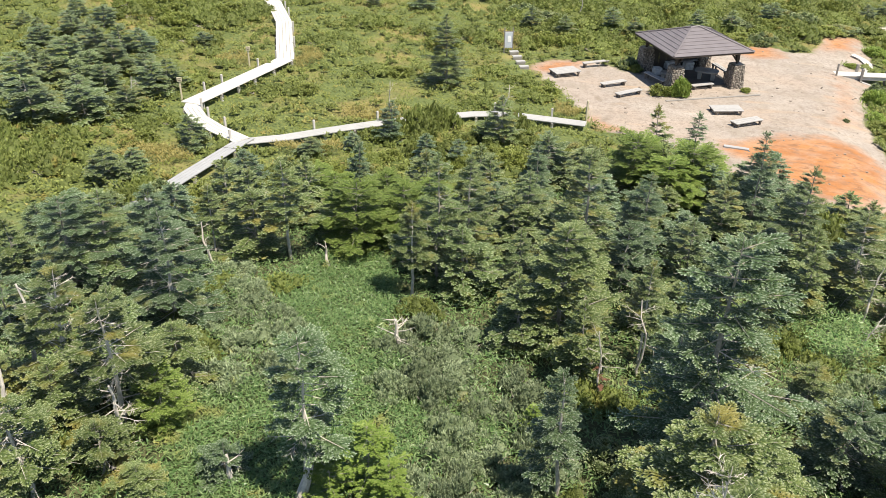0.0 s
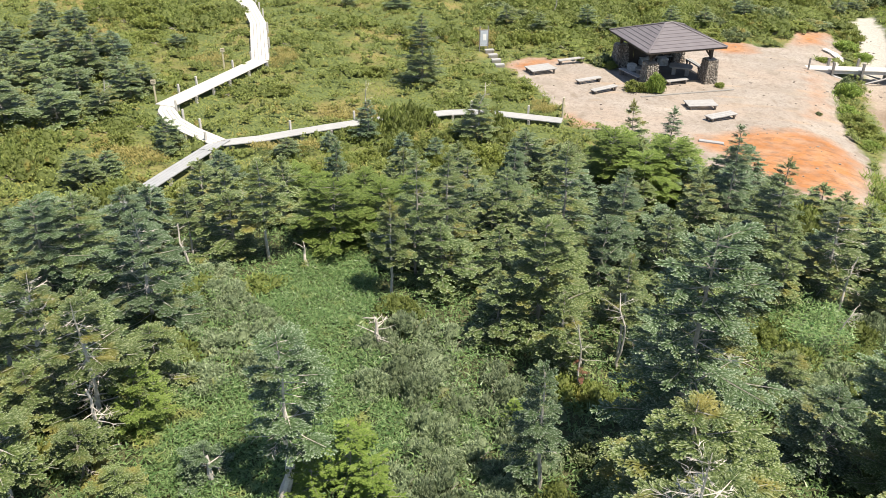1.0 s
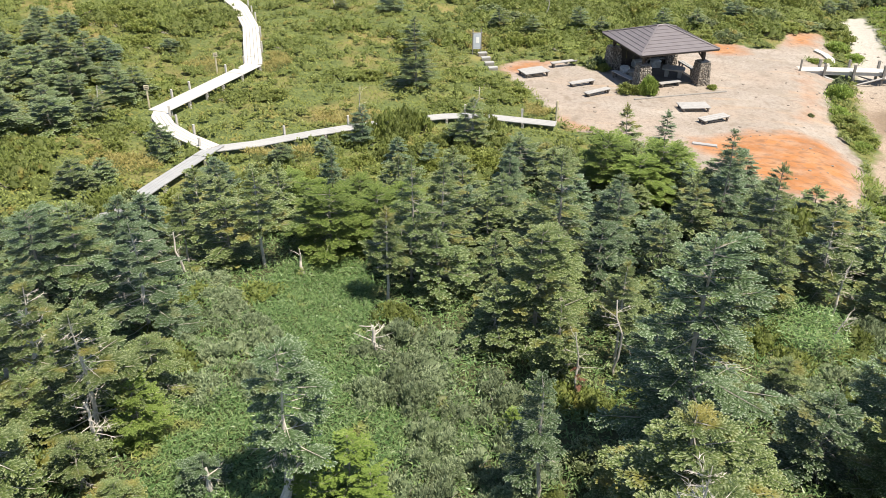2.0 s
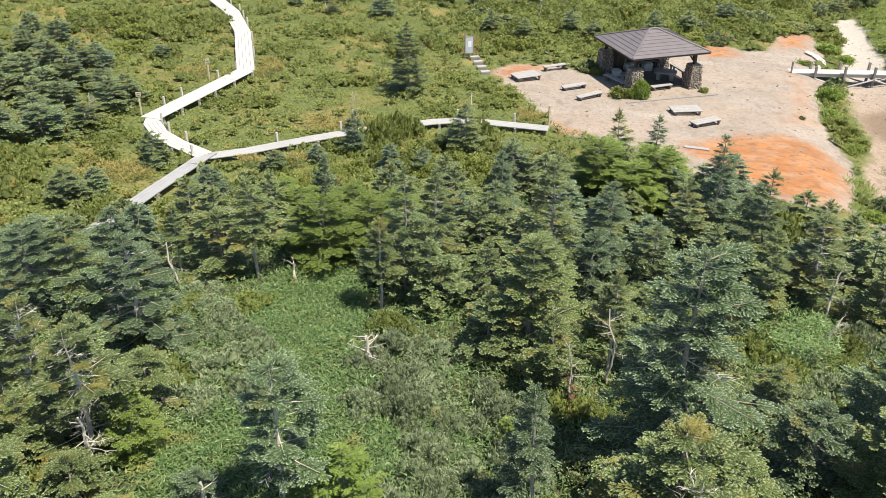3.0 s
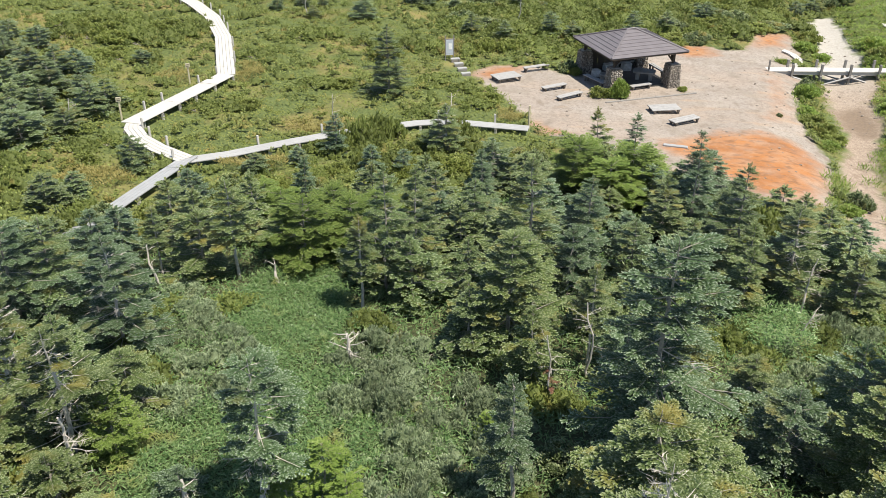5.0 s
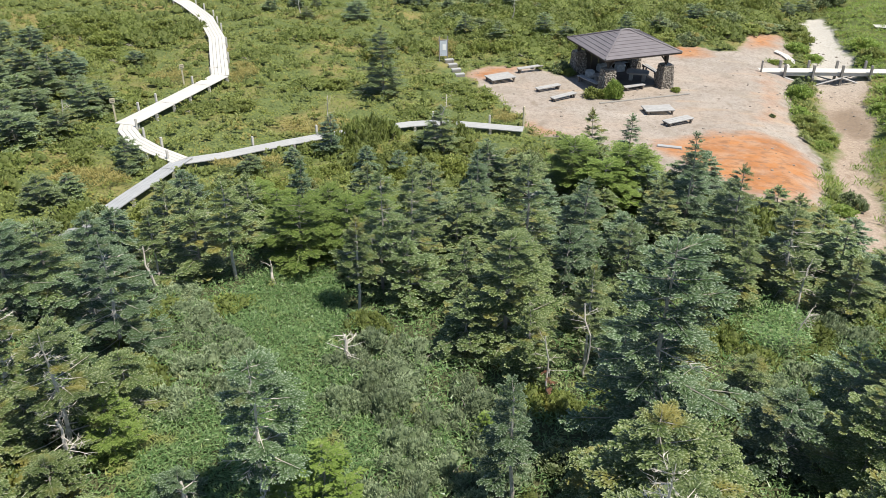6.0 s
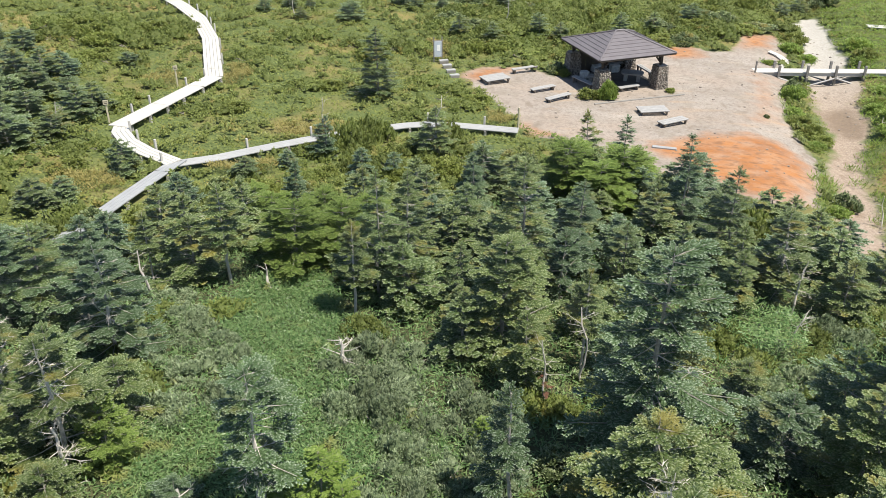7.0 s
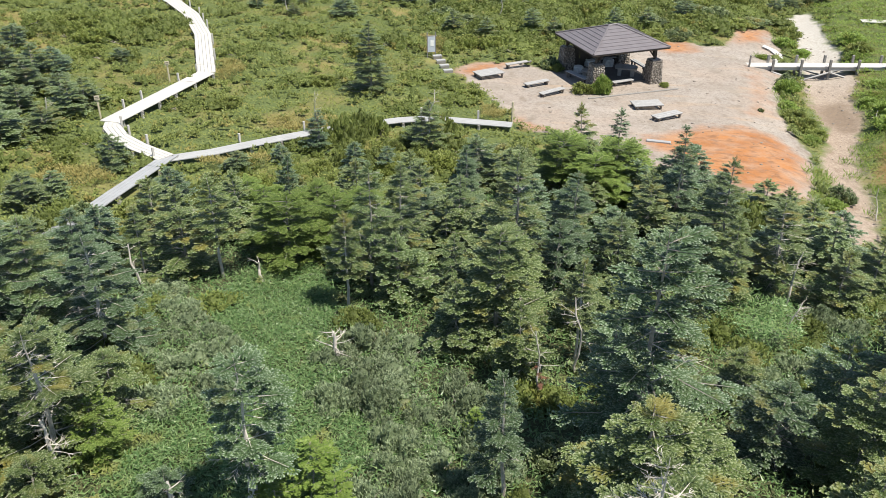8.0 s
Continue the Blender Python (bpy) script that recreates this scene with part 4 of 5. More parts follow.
NEAR = dict(size=0.48, step=0.20, pairs=6, forks=1, stout=0.048)
MID = dict(size=0.48, step=0.23, pairs=5, forks=1, stout=0.056)
THIN = dict(size=0.48, step=0.29, pairs=5, forks=1, stout=0.064)
FAR = dict(size=0.52, step=0.32, pairs=5, forks=0, stout=0.10)
CLOSE = dict(size=0.46, step=0.22, pairs=5, forks=1, stout=0.058)
KINDS = {
    "tall_blue": (5.5, 1.55, dict(seed=1, gap=0.40, mat=FIR_BLUE, dead=0.06, round_top=0.36, **NEAR)),
    "tall_green": (5.0, 1.45, dict(seed=2, gap=0.40, mat=FIR_GREEN, dead=0.10, round_top=0.42, **NEAR)),
    "ragged": (4.2, 1.25, dict(seed=4, mat=FIR_GREEN, dead=0.55, bare=0.22, gap=0.28, round_top=0.5, fill=0.78, inner=0.50, **NEAR)),
    "ragged_leg": (4.2, 1.25, dict(seed=26, mat=FIR_BLUE, dead=0.50, bare=0.40, gap=0.28, round_top=0.40, fill=0.85, inner=0.50, **NEAR)),
    "ragged_top": (6.0, 1.75, dict(seed=17, mat=FIR_GREEN, dead=0.30, bare=0.20, gap=0.26, round_top=0.50, bald=0.80, **NEAR)),
    "ragged_blue": (4.0, 1.35, dict(seed=5, mat=FIR_BLUE, dead=0.42, bare=0.12, gap=0.30, fill=0.85, inner=0.46, **NEAR)),
    "slim": (3.4, 0.70, dict(seed=6, mat=FIR_BLUE, gap=0.30, dead=0.40, bare=0.36, fill=0.6, round_top=0.7, **NEAR)),
    "mid_blue": (4.5, 1.2, dict(seed=18, mat=FIR_BLUE, gap=0.40, dead=0.08, round_top=0.6, **MID)),
    "mid_green": (4.6, 1.4, dict(seed=19, mat=FIR_GREEN, gap=0.42, dead=0.12, **MID)),
    "mid_ragged": (3.6, 1.2, dict(seed=20, mat=FIR_GREEN, dead=0.40, bare=0.20, gap=0.30, inner=0.45, **MID)),
    "broad_dark": (4.2, 1.55, dict(seed=3, mat=FIR_DARK, dead=0.08, gap=0.41, **MID)),
    "bare_leg": (3.4, 0.95, dict(seed=7, mat=FIR_GREEN, gap=0.24, dead=0.15, bare=0.45, **MID)),
    "lone": (4.3, 1.75, dict(seed=27, mat=FIR_DARK, gap=0.27, dead=0.06, bare=0.04, round_top=0.80, **THIN)),
    "larch": (2.6, 1.5, dict(seed=10, mat=LARCH, gap=0.24, dead=0.0, bare=0.06, up=0.02, size=0.54, step=0.26, pairs=6, forks=1, wide=0.38, stout=0.046, round_top=0.38, droop=0.1)),
    "maple": (1.7, 0.9, dict(seed=21, mat=MAPLE, gap=0.17, dead=0.0, bare=0.12, up=0.06, size=0.22, step=0.10, pairs=5, forks=0, wide=0.34, stout=0.10, round_top=0.5)),
    "young": (2.4, 0.95, dict(seed=8, mat=FIR_BLUE, gap=0.25, dead=0.0, bare=0.06, round_top=0.75, **THIN)),
    "young_green": (2.2, 1.0, dict(seed=9, mat=FIR_GREEN, gap=0.31, dead=0.03, bare=0.06, **THIN)),
    "low_near": (2.5, 1.25, dict(seed=23, mat=FIR_GREEN, gap=0.32, dead=0.12, bare=0.06, round_top=0.45, **CLOSE)),
    "low_near_blue": (2.5, 1.2, dict(seed=24, mat=FIR_BLUE, gap=0.32, dead=0.08, bare=0.06, round_top=0.5, **CLOSE)),
    "low_green": (2.4, 1.25, dict(seed=13, mat=FIR_GREEN, gap=0.33, dead=0.10, bare=0.06, round_top=0.45, **THIN)),
    "low_blue": (2.5, 1.15, dict(seed=14, mat=FIR_BLUE, gap=0.33, dead=0.06, bare=0.08, round_top=0.5, **THIN)),
    "dark_young": (2.6, 1.25, dict(seed=11, mat=FIR_DARK, gap=0.33, dead=0.05, bare=0.06, **THIN)),
    "far_dark": (2.4, 1.1, dict(seed=15, mat=FIR_DARK, gap=0.28, dead=0.05, bare=0.05, round_top=0.5, **FAR)),
    "far_grey": (2.4, 1.1, dict(seed=25, mat=FIR_DARK, gap=0.28, dead=0.10, bare=0.05, round_top=0.45, **FAR)),
    "far_blue": (2.5, 1.15, dict(seed=22, mat=FIR_BLUE, gap=0.28, dead=0.06, bare=0.06, round_top=0.5, **FAR)),
    "far_green": (2.2, 1.1, dict(seed=16, mat=FIR_GREEN, gap=0.28, dead=0.08, bare=0.05, round_top=0.55, **FAR)),
}

FIR_ROWS = [
    # kind, x, y, height, spread
    ("ragged_leg", -3.55, 12.7, 4.1, 1.2), ("slim", 1.76, 13.1, 3.6, 0.75), ("tall_green", 4.05, 10.8, 4.6, 1.75), ("ragged_top", 3.6, 8.6, 5.4, 1.75),
    ("tall_blue", 5.0, 14.3, 6.2, 1.75), ("ragged_blue", -8.6, 19.3, 3.7, 1.45), ("broad_dark", -11.0, 21.1, 3.5, 1.6), ("tall_blue", -11.9, 20.4, 3.4, 1.3),
    ("mid_blue", -10.6, 23.0, 2.9, 1.1), ("ragged", -8.1, 14.5, 3.7, 1.25), ("ragged", -9.7, 15.3, 3.6, 1.3), ("ragged", -9.0, 11.9, 2.7, 1.1),
    ("bare_leg", -8.9, 24.0, 2.7, 0.75), ("bare_leg", -6.4, 24.2, 3.7, 1.15), ("bare_leg", -2.1, 21.9, 3.4, 0.95), ("broad_dark", -1.4, 23.2, 4.6, 1.25),
    ("mid_green", -0.5, 23.9, 4.4, 1.2), ("mid_green", 3.3, 23.3, 5.0, 1.5), ("mid_blue", 5.2, 24.8, 3.9, 1.15), ("broad_dark", 1.7, 27.1, 3.0, 1.4),
    ("mid_blue", 2.0, 28.7, 3.7, 0.8), ("tall_green", 2.2, 19.6, 4.0, 1.5), ("bare_leg", 4.4, 18.7, 3.4, 0.8), ("mid_ragged", 11.9, 23.4, 3.4, 1.6),
    ("broad_dark", 10.8, 25.4, 4.3, 1.4), ("mid_blue", 10.3, 29.0, 4.5, 0.95), ("young", 9.7, 36.4, 3.0, 0.95), ("young_green", 7.9, 36.6, 3.2, 0.95),
    ("young", -4.8, 29.3, 2.9, 0.9), ("lone", -2.4, 48.4, 4.3, 1.75), ("mid_green", 0.9, 38.9, 2.6, 1.3), 
    # the fir at x 12.3 stands out of view, added to shade the right corner
    ("tall_green", 9.7, 13.4, 3.3, 1.35), ("tall_green", 12.3, 14.8, 6.2, 1.8), ("maple", -2.25, 13.0, 1.75, 0.85), ("maple", -2.95, 12.5, 1.3, 0.7), ("maple", -1.7, 12.4, 1.3, 0.75), ("maple", 1.35, 15.2, 1.0, 0.45), ("larch", -7.2, 14.5, 1.8, 0.8), ("larch", -4.3, 25.4, 2.7, 1.7), ("larch", -2.7, 26.2, 2.5, 1.6), ("larch", 6.3, 32.6, 3.0, 1.8), ("larch", 8.6, 32.3, 2.9, 1.9), ("larch", 7.5, 31.3, 2.5, 1.7), ("mid_blue", 6.3, 29.3, 2.1, 0.85), ("mid_green", 9.7, 30.6, 2.2, 0.95), ("larch", 7.0, 33.6, 2.6, 1.6), ("larch", 9.3, 33.4, 2.4, 1.6), ("low_near_blue", -5.3, 13.0, 1.1, 0.7), ("low_near", -7.9, 12.75, 1.45, 0.95), ("low_near", -9.2, 12.7, 1.6, 1.0), ("low_near", -6.9, 12.2, 0.9, 0.7),
    ("larch", -5.6, 28.4, 1.9, 1.4), ("larch", -3.7, 29.2, 1.8, 1.4), ("larch", -6.6, 30.6, 1.4, 1.2), ("larch", -2.0, 28.2, 2.0, 1.4), ("mid_blue", -4.6, 38.2, 2.2, 0.75), ("far_blue", -6.2, 36.7, 0.9, 0.6), ("far_blue", -2.6, 35.3, 1.6, 0.75), ("far_blue", -1.2, 35.5, 1.4, 0.65),
    ("far_blue", 2.9, 34.8, 2.2, 0.8), ("far_dark", -8.0, 35.4, 1.0, 0.8), ("far_dark", -13.4, 35.2, 1.7, 0.85), ("far_green", -15.3, 30.4, 1.5, 1.0), ("far_dark", -14.6, 31.4, 1.2, 0.8), ("far_blue", -9.8, 31.3, 1.5, 0.9),
    ("far_blue", -23.1, 48.2, 2.0, 1.1), ("far_dark", -22.2, 49.3, 1.9, 1.1), ("far_blue", -21.3, 50.2, 1.6, 1.1), ("far_dark", -24.6, 50.2, 1.8, 1.2), ("far_dark", -18.2, 52.6, 1.0, 0.8),
]
for i, (kind, x, y, hgt, spr) in enumerate(FIR_ROWS):
    names = {"maple": "bright yellow-green broadleaf sapling in bamboo grass", "larch": "bright green feathery young larch among firs", "slim": "slender blue-green fir with a bare lower trunk", "ragged": "ragged wind-worn fir with bleached dead limbs", "ragged_leg": "ragged fir with a bare bleached lower trunk", "mid_ragged": "ragged wind-worn fir with bleached dead limbs", "ragged_top": "tall fir with a broken bare grey top",
             "bare_leg": "small fir with a bare pale trunk below"}
    fir(kind, x, y, hgt, spr, (i * 137) % 360, names.get(kind, "dense mountain fir with level needle shelves" if y < 34 else "small fir standing in low scrub"))


# ---- fill-in forest, scrub and grass ----
def on_walk(x, y, wide=1.0):
    d = np.full(np.shape(x), 1e9)
    for line in (WALK_MAIN, WALK_BEND, WALK_LOW, WALK_RIGHT, [(23.0, 56.4), (36.6, 55.2)], [(1.4, 55.6), (2.6, 52.4)]):
        for (x0, y0), (x1, y1) in zip(line, line[1:]):
            u = np.clip(((x - x0) * (x1 - x0) + (y - y0) * (y1 - y0)) / ((x1 - x0) ** 2 + (y1 - y0) ** 2), 0, 1)
            d = np.minimum(d, np.hypot(x - x0 - u * (x1 - x0), y - y0 - u * (y1 - y0)))
    return d < wide


def clear(x, y, edge=0.2):
    """True where plants may grow: off the square, the wash and the walks."""
    return (inside(PLAZA, x, y) < -edge) & (inside(STREAM, x, y) < -edge) & ~on_walk(x, y, 0.58)


SASA_BED = [(-5.6, 24.0), (-3.6, 25.0), (-2.7, 22.6), (-2.9, 19.5), (-1.9, 16.9), (-0.2, 15.9), (0.6, 14.8), (-1.6, 14.3), (-2.7, 13.2), (-4.0, 11.5), (-6.4, 11.5), (-6.6, 15.6), (-5.0, 16.6), (-4.6, 18.0), (-5.9, 21.4)]
PINES = [(-2.6, 18.6), (-1.4, 19.8), (0.3, 19.0), (1.8, 18.2), (2.2, 16.9), (1.5, 14.8), (1.3, 11.0), (-1.6, 11.0), (-1.6, 14.2), (-0.2, 15.4), (-2.2, 16.6)]
PINES_LEFT = [(-8.6, 22.5), (-6.1, 22.3), (-5.0, 19.3), (-5.0, 16.8), (-6.8, 16.2), (-8.9, 17.4), (-8.1, 19.1)]
PINES_RIGHT = [(8.4, 20.4), (13.6, 21.2), (12.5, 17.0), (9.0, 16.6)]


def off_low_walk(x, y):
    return ~((np.abs(x + 11.6) < 1.7) & (y > 29) & (y < 36))


def scatter(n, lo, hi, seed, keep, gap=0.0):
    rng = np.random.default_rng(seed)
    x, y = rng.uniform(lo[0], hi[0], n), rng.uniform(lo[1], hi[1], n)
    ok = keep(x, y)
    x, y = x[ok], y[ok]
    if gap:
        got = []
        for a, b in zip(x, y):
            if all((a - c) ** 2 + (b - d) ** 2 > gap * gap for c, d in got):
                got.append((a, b))
        return got
    return np.c_[x, y]


taken = [(r[1], r[2]) for r in FIR_ROWS]


def low_front(x, y):
    """The open strip at the foot of the knoll, with only low plants."""
    return ((x > -7.0) & (x < 1.4) & (y < 13.4)) | ((x < -6.0) & (y < 12.4))


# bare trunks that stand in the open, with only low plants before them
BARE_TRUNKS = [(-2.1, 21.9), (-1.2, 21.7), (-6.4, 24.2), (-8.9, 24.0), (-2.26, 18.9), (-7.8, 13.6), (-5.08, 23.8), (-8.7, 23.0), (4.4, 18.1), (3.2, 16.9), (11.9, 22.2), (11.1, 20.2), (1.76, 13.1), (-8.1, 14.5)]


def before_trunk(x, y):
    return np.any([(np.abs(x - a) < 0.9) & (y < b + 0.2) & (y > b - 2.3) for a, b in BARE_TRUNKS], 0)


def forest_spot(x, y):
    far = np.min([np.hypot(x - a, y - b) for a, b in taken], 0)
    return (inside(FOREST, x, y) > 0) & (inside(SASA_BED, x, y) < -0.4) & (inside(PINES, x, y) < -0.3) & (inside(PINES_LEFT, x, y) < -0.2) & (inside(PINES_RIGHT, x, y) < -0.2) & (far > 1.0) & clear(x, y, 0.3) & off_low_walk(x, y) & ~low_front(x, y) & ~before_trunk(x, y)


rng = np.random.default_rng(77)
fill_kinds = ["young_green", "dark_young", "low_green", "low_blue", "low_green", "young_green", "dark_young", "low_green"]
back_kinds = ["far_green", "far_dark", "far_blue", "far_green"]
for i, (x, y) in enumerate(scatter(1500, (-16, 6), (18, 37), 5, forest_spot, 1.55)):
    kind = fill_kinds[int(rng.integers(len(fill_kinds)))] if y < 24.5 else back_kinds[int(rng.integers(4))]
    if 10.5 < y < 16.5 and abs(x) < 1.5 + 0.62 * y:
        kind = ("low_near", "low_near_blue", "low_near")[i % 3] if x > 0 else "low_near"
    H, R, _ = KINDS[kind]
    hgt = rng.uniform(1.3, 2.7)
    fir(kind, x, y, hgt, R * (0.55 + 0.45 * hgt / H) * rng.uniform(0.85, 1.1), rng.uniform(0, 360), "low bushy fir in the thicket")


GROVES = [(-21.8, 42.5, 4.6, 5.8), (-8.0, 67.5, 4.5, 2.2), (-28.0, 54.0, 3.0, 4.0), (31.0, 76.0, 4.0, 3.0), (3.0, 72.0, 6.0, 2.0)]


def grove_spot(x, y):
    return np.any([((x - a) / b) ** 2 + ((y - c) / d) ** 2 < 1 for a, c, b, d in GROVES], 0) & clear(x, y, 1.0) & ~on_walk(x, y, 1.7)


for i, (x, y) in enumerate(scatter(1800, (-32, 32), (36, 78), 6, grove_spot, 1.6)):
    hgt = rng.uniform(1.4, 2.5) if y < 50 else rng.uniform(0.8, 1.6)
    fir(("far_grey", "far_green", "far_grey")[i % 3], x, y, hgt, hgt * rng.uniform(0.62, 0.88), rng.uniform(0, 360), "grey-green fir in a grove beside the meadow" if y < 50 else "small dark fir in low scrub")


def mound(rng, xs, ys, rs, hs, clumps, m, leaf, thin, lift=0.55, core=0.80, tuft=0):
    """Low mounds of several rounded cushions of needles or leaves: places, radii, heights, cushions a mound, sprays a cushion."""
    n = len(xs)
    x, y, r, h = (np.repeat(np.asarray(q, float), clumps) for q in (xs, ys, rs, hs))
    a, d = rng.uniform(0, 6.28, n * clumps), np.sqrt(rng.uniform(0, 1, n * clumps)) * 0.8
    size = r * rng.uniform(0.20, 0.36, n * clumps) * (1.5 if clumps < 7 else 1.0)
    tall = h * (1 - d ** 2 * 0.6) * rng.uniform(0.5, 1.05, n * clumps)
    px, py = x + np.cos(a) * d * r, y + np.sin(a) * d * r
    deep = np.minimum(tall * 0.75, size / r * h * 0.95 if clumps >= 7 else tall * 0.6)
    C = np.c_[px, py, tall - deep]
    turn = rng.uniform(0, 6.28, n * clumps)
    X = np.c_[np.cos(turn), np.sin(turn), rng.normal(0, 0.10, n * clumps)] * size[:, None]
    Y = np.c_[-np.sin(turn), np.cos(turn), rng.normal(0, 0.10, n * clumps)] * (size * rng.uniform(0.7, 1.1, n * clumps))[:, None]
    Z = np.c_[np.cos(a) * d * 0.2, np.sin(a) * d * 0.2, np.ones(n * clumps)] * deep[:, None]
    return cushions(C, X, Y, Z, rng, m, leaf, lift, 0.40, thin, 0.18, core, tuft)


BUSHES = {}


def bush(kind, x, y, rx, ry, h, turn, label, category="bush"):
    """A dwarf pine or leafy shrub: stems and a lumpy crown."""
    if kind not in BUSHES:
        rng = np.random.default_rng(len(BUSHES) + 300)
        style, mat, n, blades, size, thin = BUSH_KINDS[kind]
        ob = thing(style, label, category, group=style + "s")
        mesh = mound(rng, [0.0], [0.0], [1.0], [1.0], n, blades, size, thin, core=0.55 if mat in (BROAD, YELLOWISH) else 0.80, tuft=3 if mat in (PINE, PINE_FAR) else 0)
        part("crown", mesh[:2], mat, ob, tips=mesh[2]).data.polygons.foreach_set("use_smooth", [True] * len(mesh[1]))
        stems = []
        for i in range(9):
            a = i * 0.7 + rng.uniform(0, 0.4)
            e = np.array([math.cos(a) * 0.55, math.sin(a) * 0.55, rng.uniform(0.25, 0.5)])
            stems.append(tube([(0, 0, -0.15), e * (0.5, 0.5, 0.25), e], [0.04, 0.03, 0.01], 4))
        tagged(part("stemwork", merged(stems), BARK, ob), kind="stuff")
        BUSHES[kind] = ob
        first = True
    else:
        first = False
    m = Matrix.LocRotScale((x, y, ground_z(x, y) - 0.03), Euler((0, 0, radians(turn))), (rx, ry, h))
    if first:
        BUSHES[kind].matrix_basis = m
        return BUSHES[kind]
    return tagged(copy_thing(BUSHES[kind], m @ Matrix.Diagonal([1 / v for v in BUSHES[kind].scale] + [1])), label)


BUSH_KINDS = {
    # name, leaves, cushions, sprays on each, their length and slimness
    "pine_a": ("dwarf_pine", PINE, 28, 30, 0.145, 0.14), "pine_b": ("dwarf_pine", PINE, 26, 30, 0.150, 0.14), "pine_olive": ("dwarf_pine", PINE_FAR, 22, 16, 0.165, 0.15),
    "leafy": ("leafy_shrub", BROAD, 60, 46, 0.150, 0.26), "yellowish": ("leafy_shrub", YELLOWISH, 42, 44, 0.160, 0.22), "pine_wide": ("dwarf_pine", PINE_FAR, 26, 12, 0.170, 0.15), "dark_leafy": ("leafy_shrub", FIR_GREEN, 26, 45, 0.12, 0.24),
}


def pine_spot(x, y):
    return ((inside(PINES, x, y) > -0.2) & (np.hypot(x + 2.4, y - 12.8) > 1.2) & (np.hypot(x + 2.3, y - 18.4) > 1.0)) | (~low_front(x, y) & (inside(FOREST, x, y) > 0) & (inside(SASA_BED, x, y) < -0.1) & clear(x, y, 0.2) & off_low_walk(x, y))


for i, (x, y) in enumerate(scatter(2500, (-16, 5.5), (18, 37), 8, pine_spot, 0.80)):
    at_x, at_y = np.array([x]), np.array([y])
    grey, olive = inside(PINES, at_x, at_y)[0] > -0.4, max(inside(PINES_LEFT, at_x, at_y)[0], inside(PINES_RIGHT, at_x, at_y)[0]) > -0.4
    if not grey and not olive and i % 4:
        continue
    kind = ("pine_a", "pine_b")[i % 2] if grey else ("pine_olive", "pine_a", "pine_b")[i % 3] if olive else ("pine_olive", "dark_leafy")[(i // 4) % 2]
    r = rng.uniform(0.6, 0.95)
    bush(kind, x, y, r, r * rng.uniform(0.8, 1.2), rng.uniform(0.55, 0.9) if grey else rng.uniform(0.4, 0.75), rng.uniform(0, 360), "spreading grey-green dwarf pine" if kind.startswith("pine") else "low dark green shrub between firs")

for x, y, r, h, kind in [(-13.4, 29.3, 0.9, 0.9, "pine_olive"), (-12.5, 28.6, 0.9, 0.95, "dark_leafy"), (-13.5, 28.0, 0.8, 0.9, "pine_olive"), (11.7, 49.1, 0.60, 1.0, "leafy"), (11.62, 49.15, 0.52, 1.15, "leafy"), (11.3, 49.0, 0.42, 0.75, "leafy"), (10.5, 49.1, 0.75, 0.62, "yellowish"), (9.6, 53.5, 0.5, 0.5, "yellowish"), (9.2, 54.3, 0.8, 0.8, "dark_leafy"),
                         (24.3, 51.3, 0.85, 1.0, "leafy"), (24.6, 52.4, 0.8, 1.1, "dark_leafy"), (23.1, 48.4, 0.65, 0.5, "leafy"), (22.7, 46.6, 0.8, 0.6, "yellowish"), (22.9, 45.4, 0.75, 0.7, "yellowish"), (23.0, 44.2, 0.8, 0.55, "yellowish"), (22.3, 43.2, 0.6, 0.45, "leafy"),
                         (28.6, 48.9, 0.7, 0.5, "leafy"), (28.5, 46.6, 0.9, 0.9, "leafy"), (27.4, 44.6, 0.9, 0.8, "leafy"), (29.6, 50.3, 0.6, 0.4, "yellowish"), (30.6, 52.2, 0.7, 0.4, "leafy"), (32.0, 58.6, 0.7, 0.6, "leafy"), (33.0, 59.8, 1.0, 0.8, "yellowish"), (33.8, 62.5, 1.1, 0.9, "leafy"),
                         (20.2, 34.9, 0.8, 0.9, "dark_leafy"), (19.2, 33.6, 0.6, 0.5, "leafy"), (28.7, 62.8, 0.9, 0.7, "leafy"), (29.4, 61.2, 0.75, 0.5, "leafy"), (30.2, 65.8, 1.1, 0.9, "yellowish"), (25.2, 58.2, 0.5, 0.3, "yellowish"), (15.95, 50.55, 0.34, 0.32, "yellowish"), (20.7, 46.6, 0.22, 0.25, "dark_leafy"), (37.0, 76.6, 1.6, 2.0, "dark_leafy")]:
    bush(kind, x, y, r, r, h, x * 77, "bright green leafy shrub" if kind == "leafy" else "low yellowish green shrub" if kind == "yellowish" else "olive dwarf pine beside the boardwalk" if kind == "pine_olive" else "dark green leafy shrub", "shrub")


def back_scrub(x, y):
    edge = 57.5 + 2.5 * sig((x - 16) / 1.5) + 4.0 * sig((x - 21) / 1.0)
    return (x > 1.5) & (x < 30) & (y > edge) & (y < 74) & clear(x, y, 0.8)


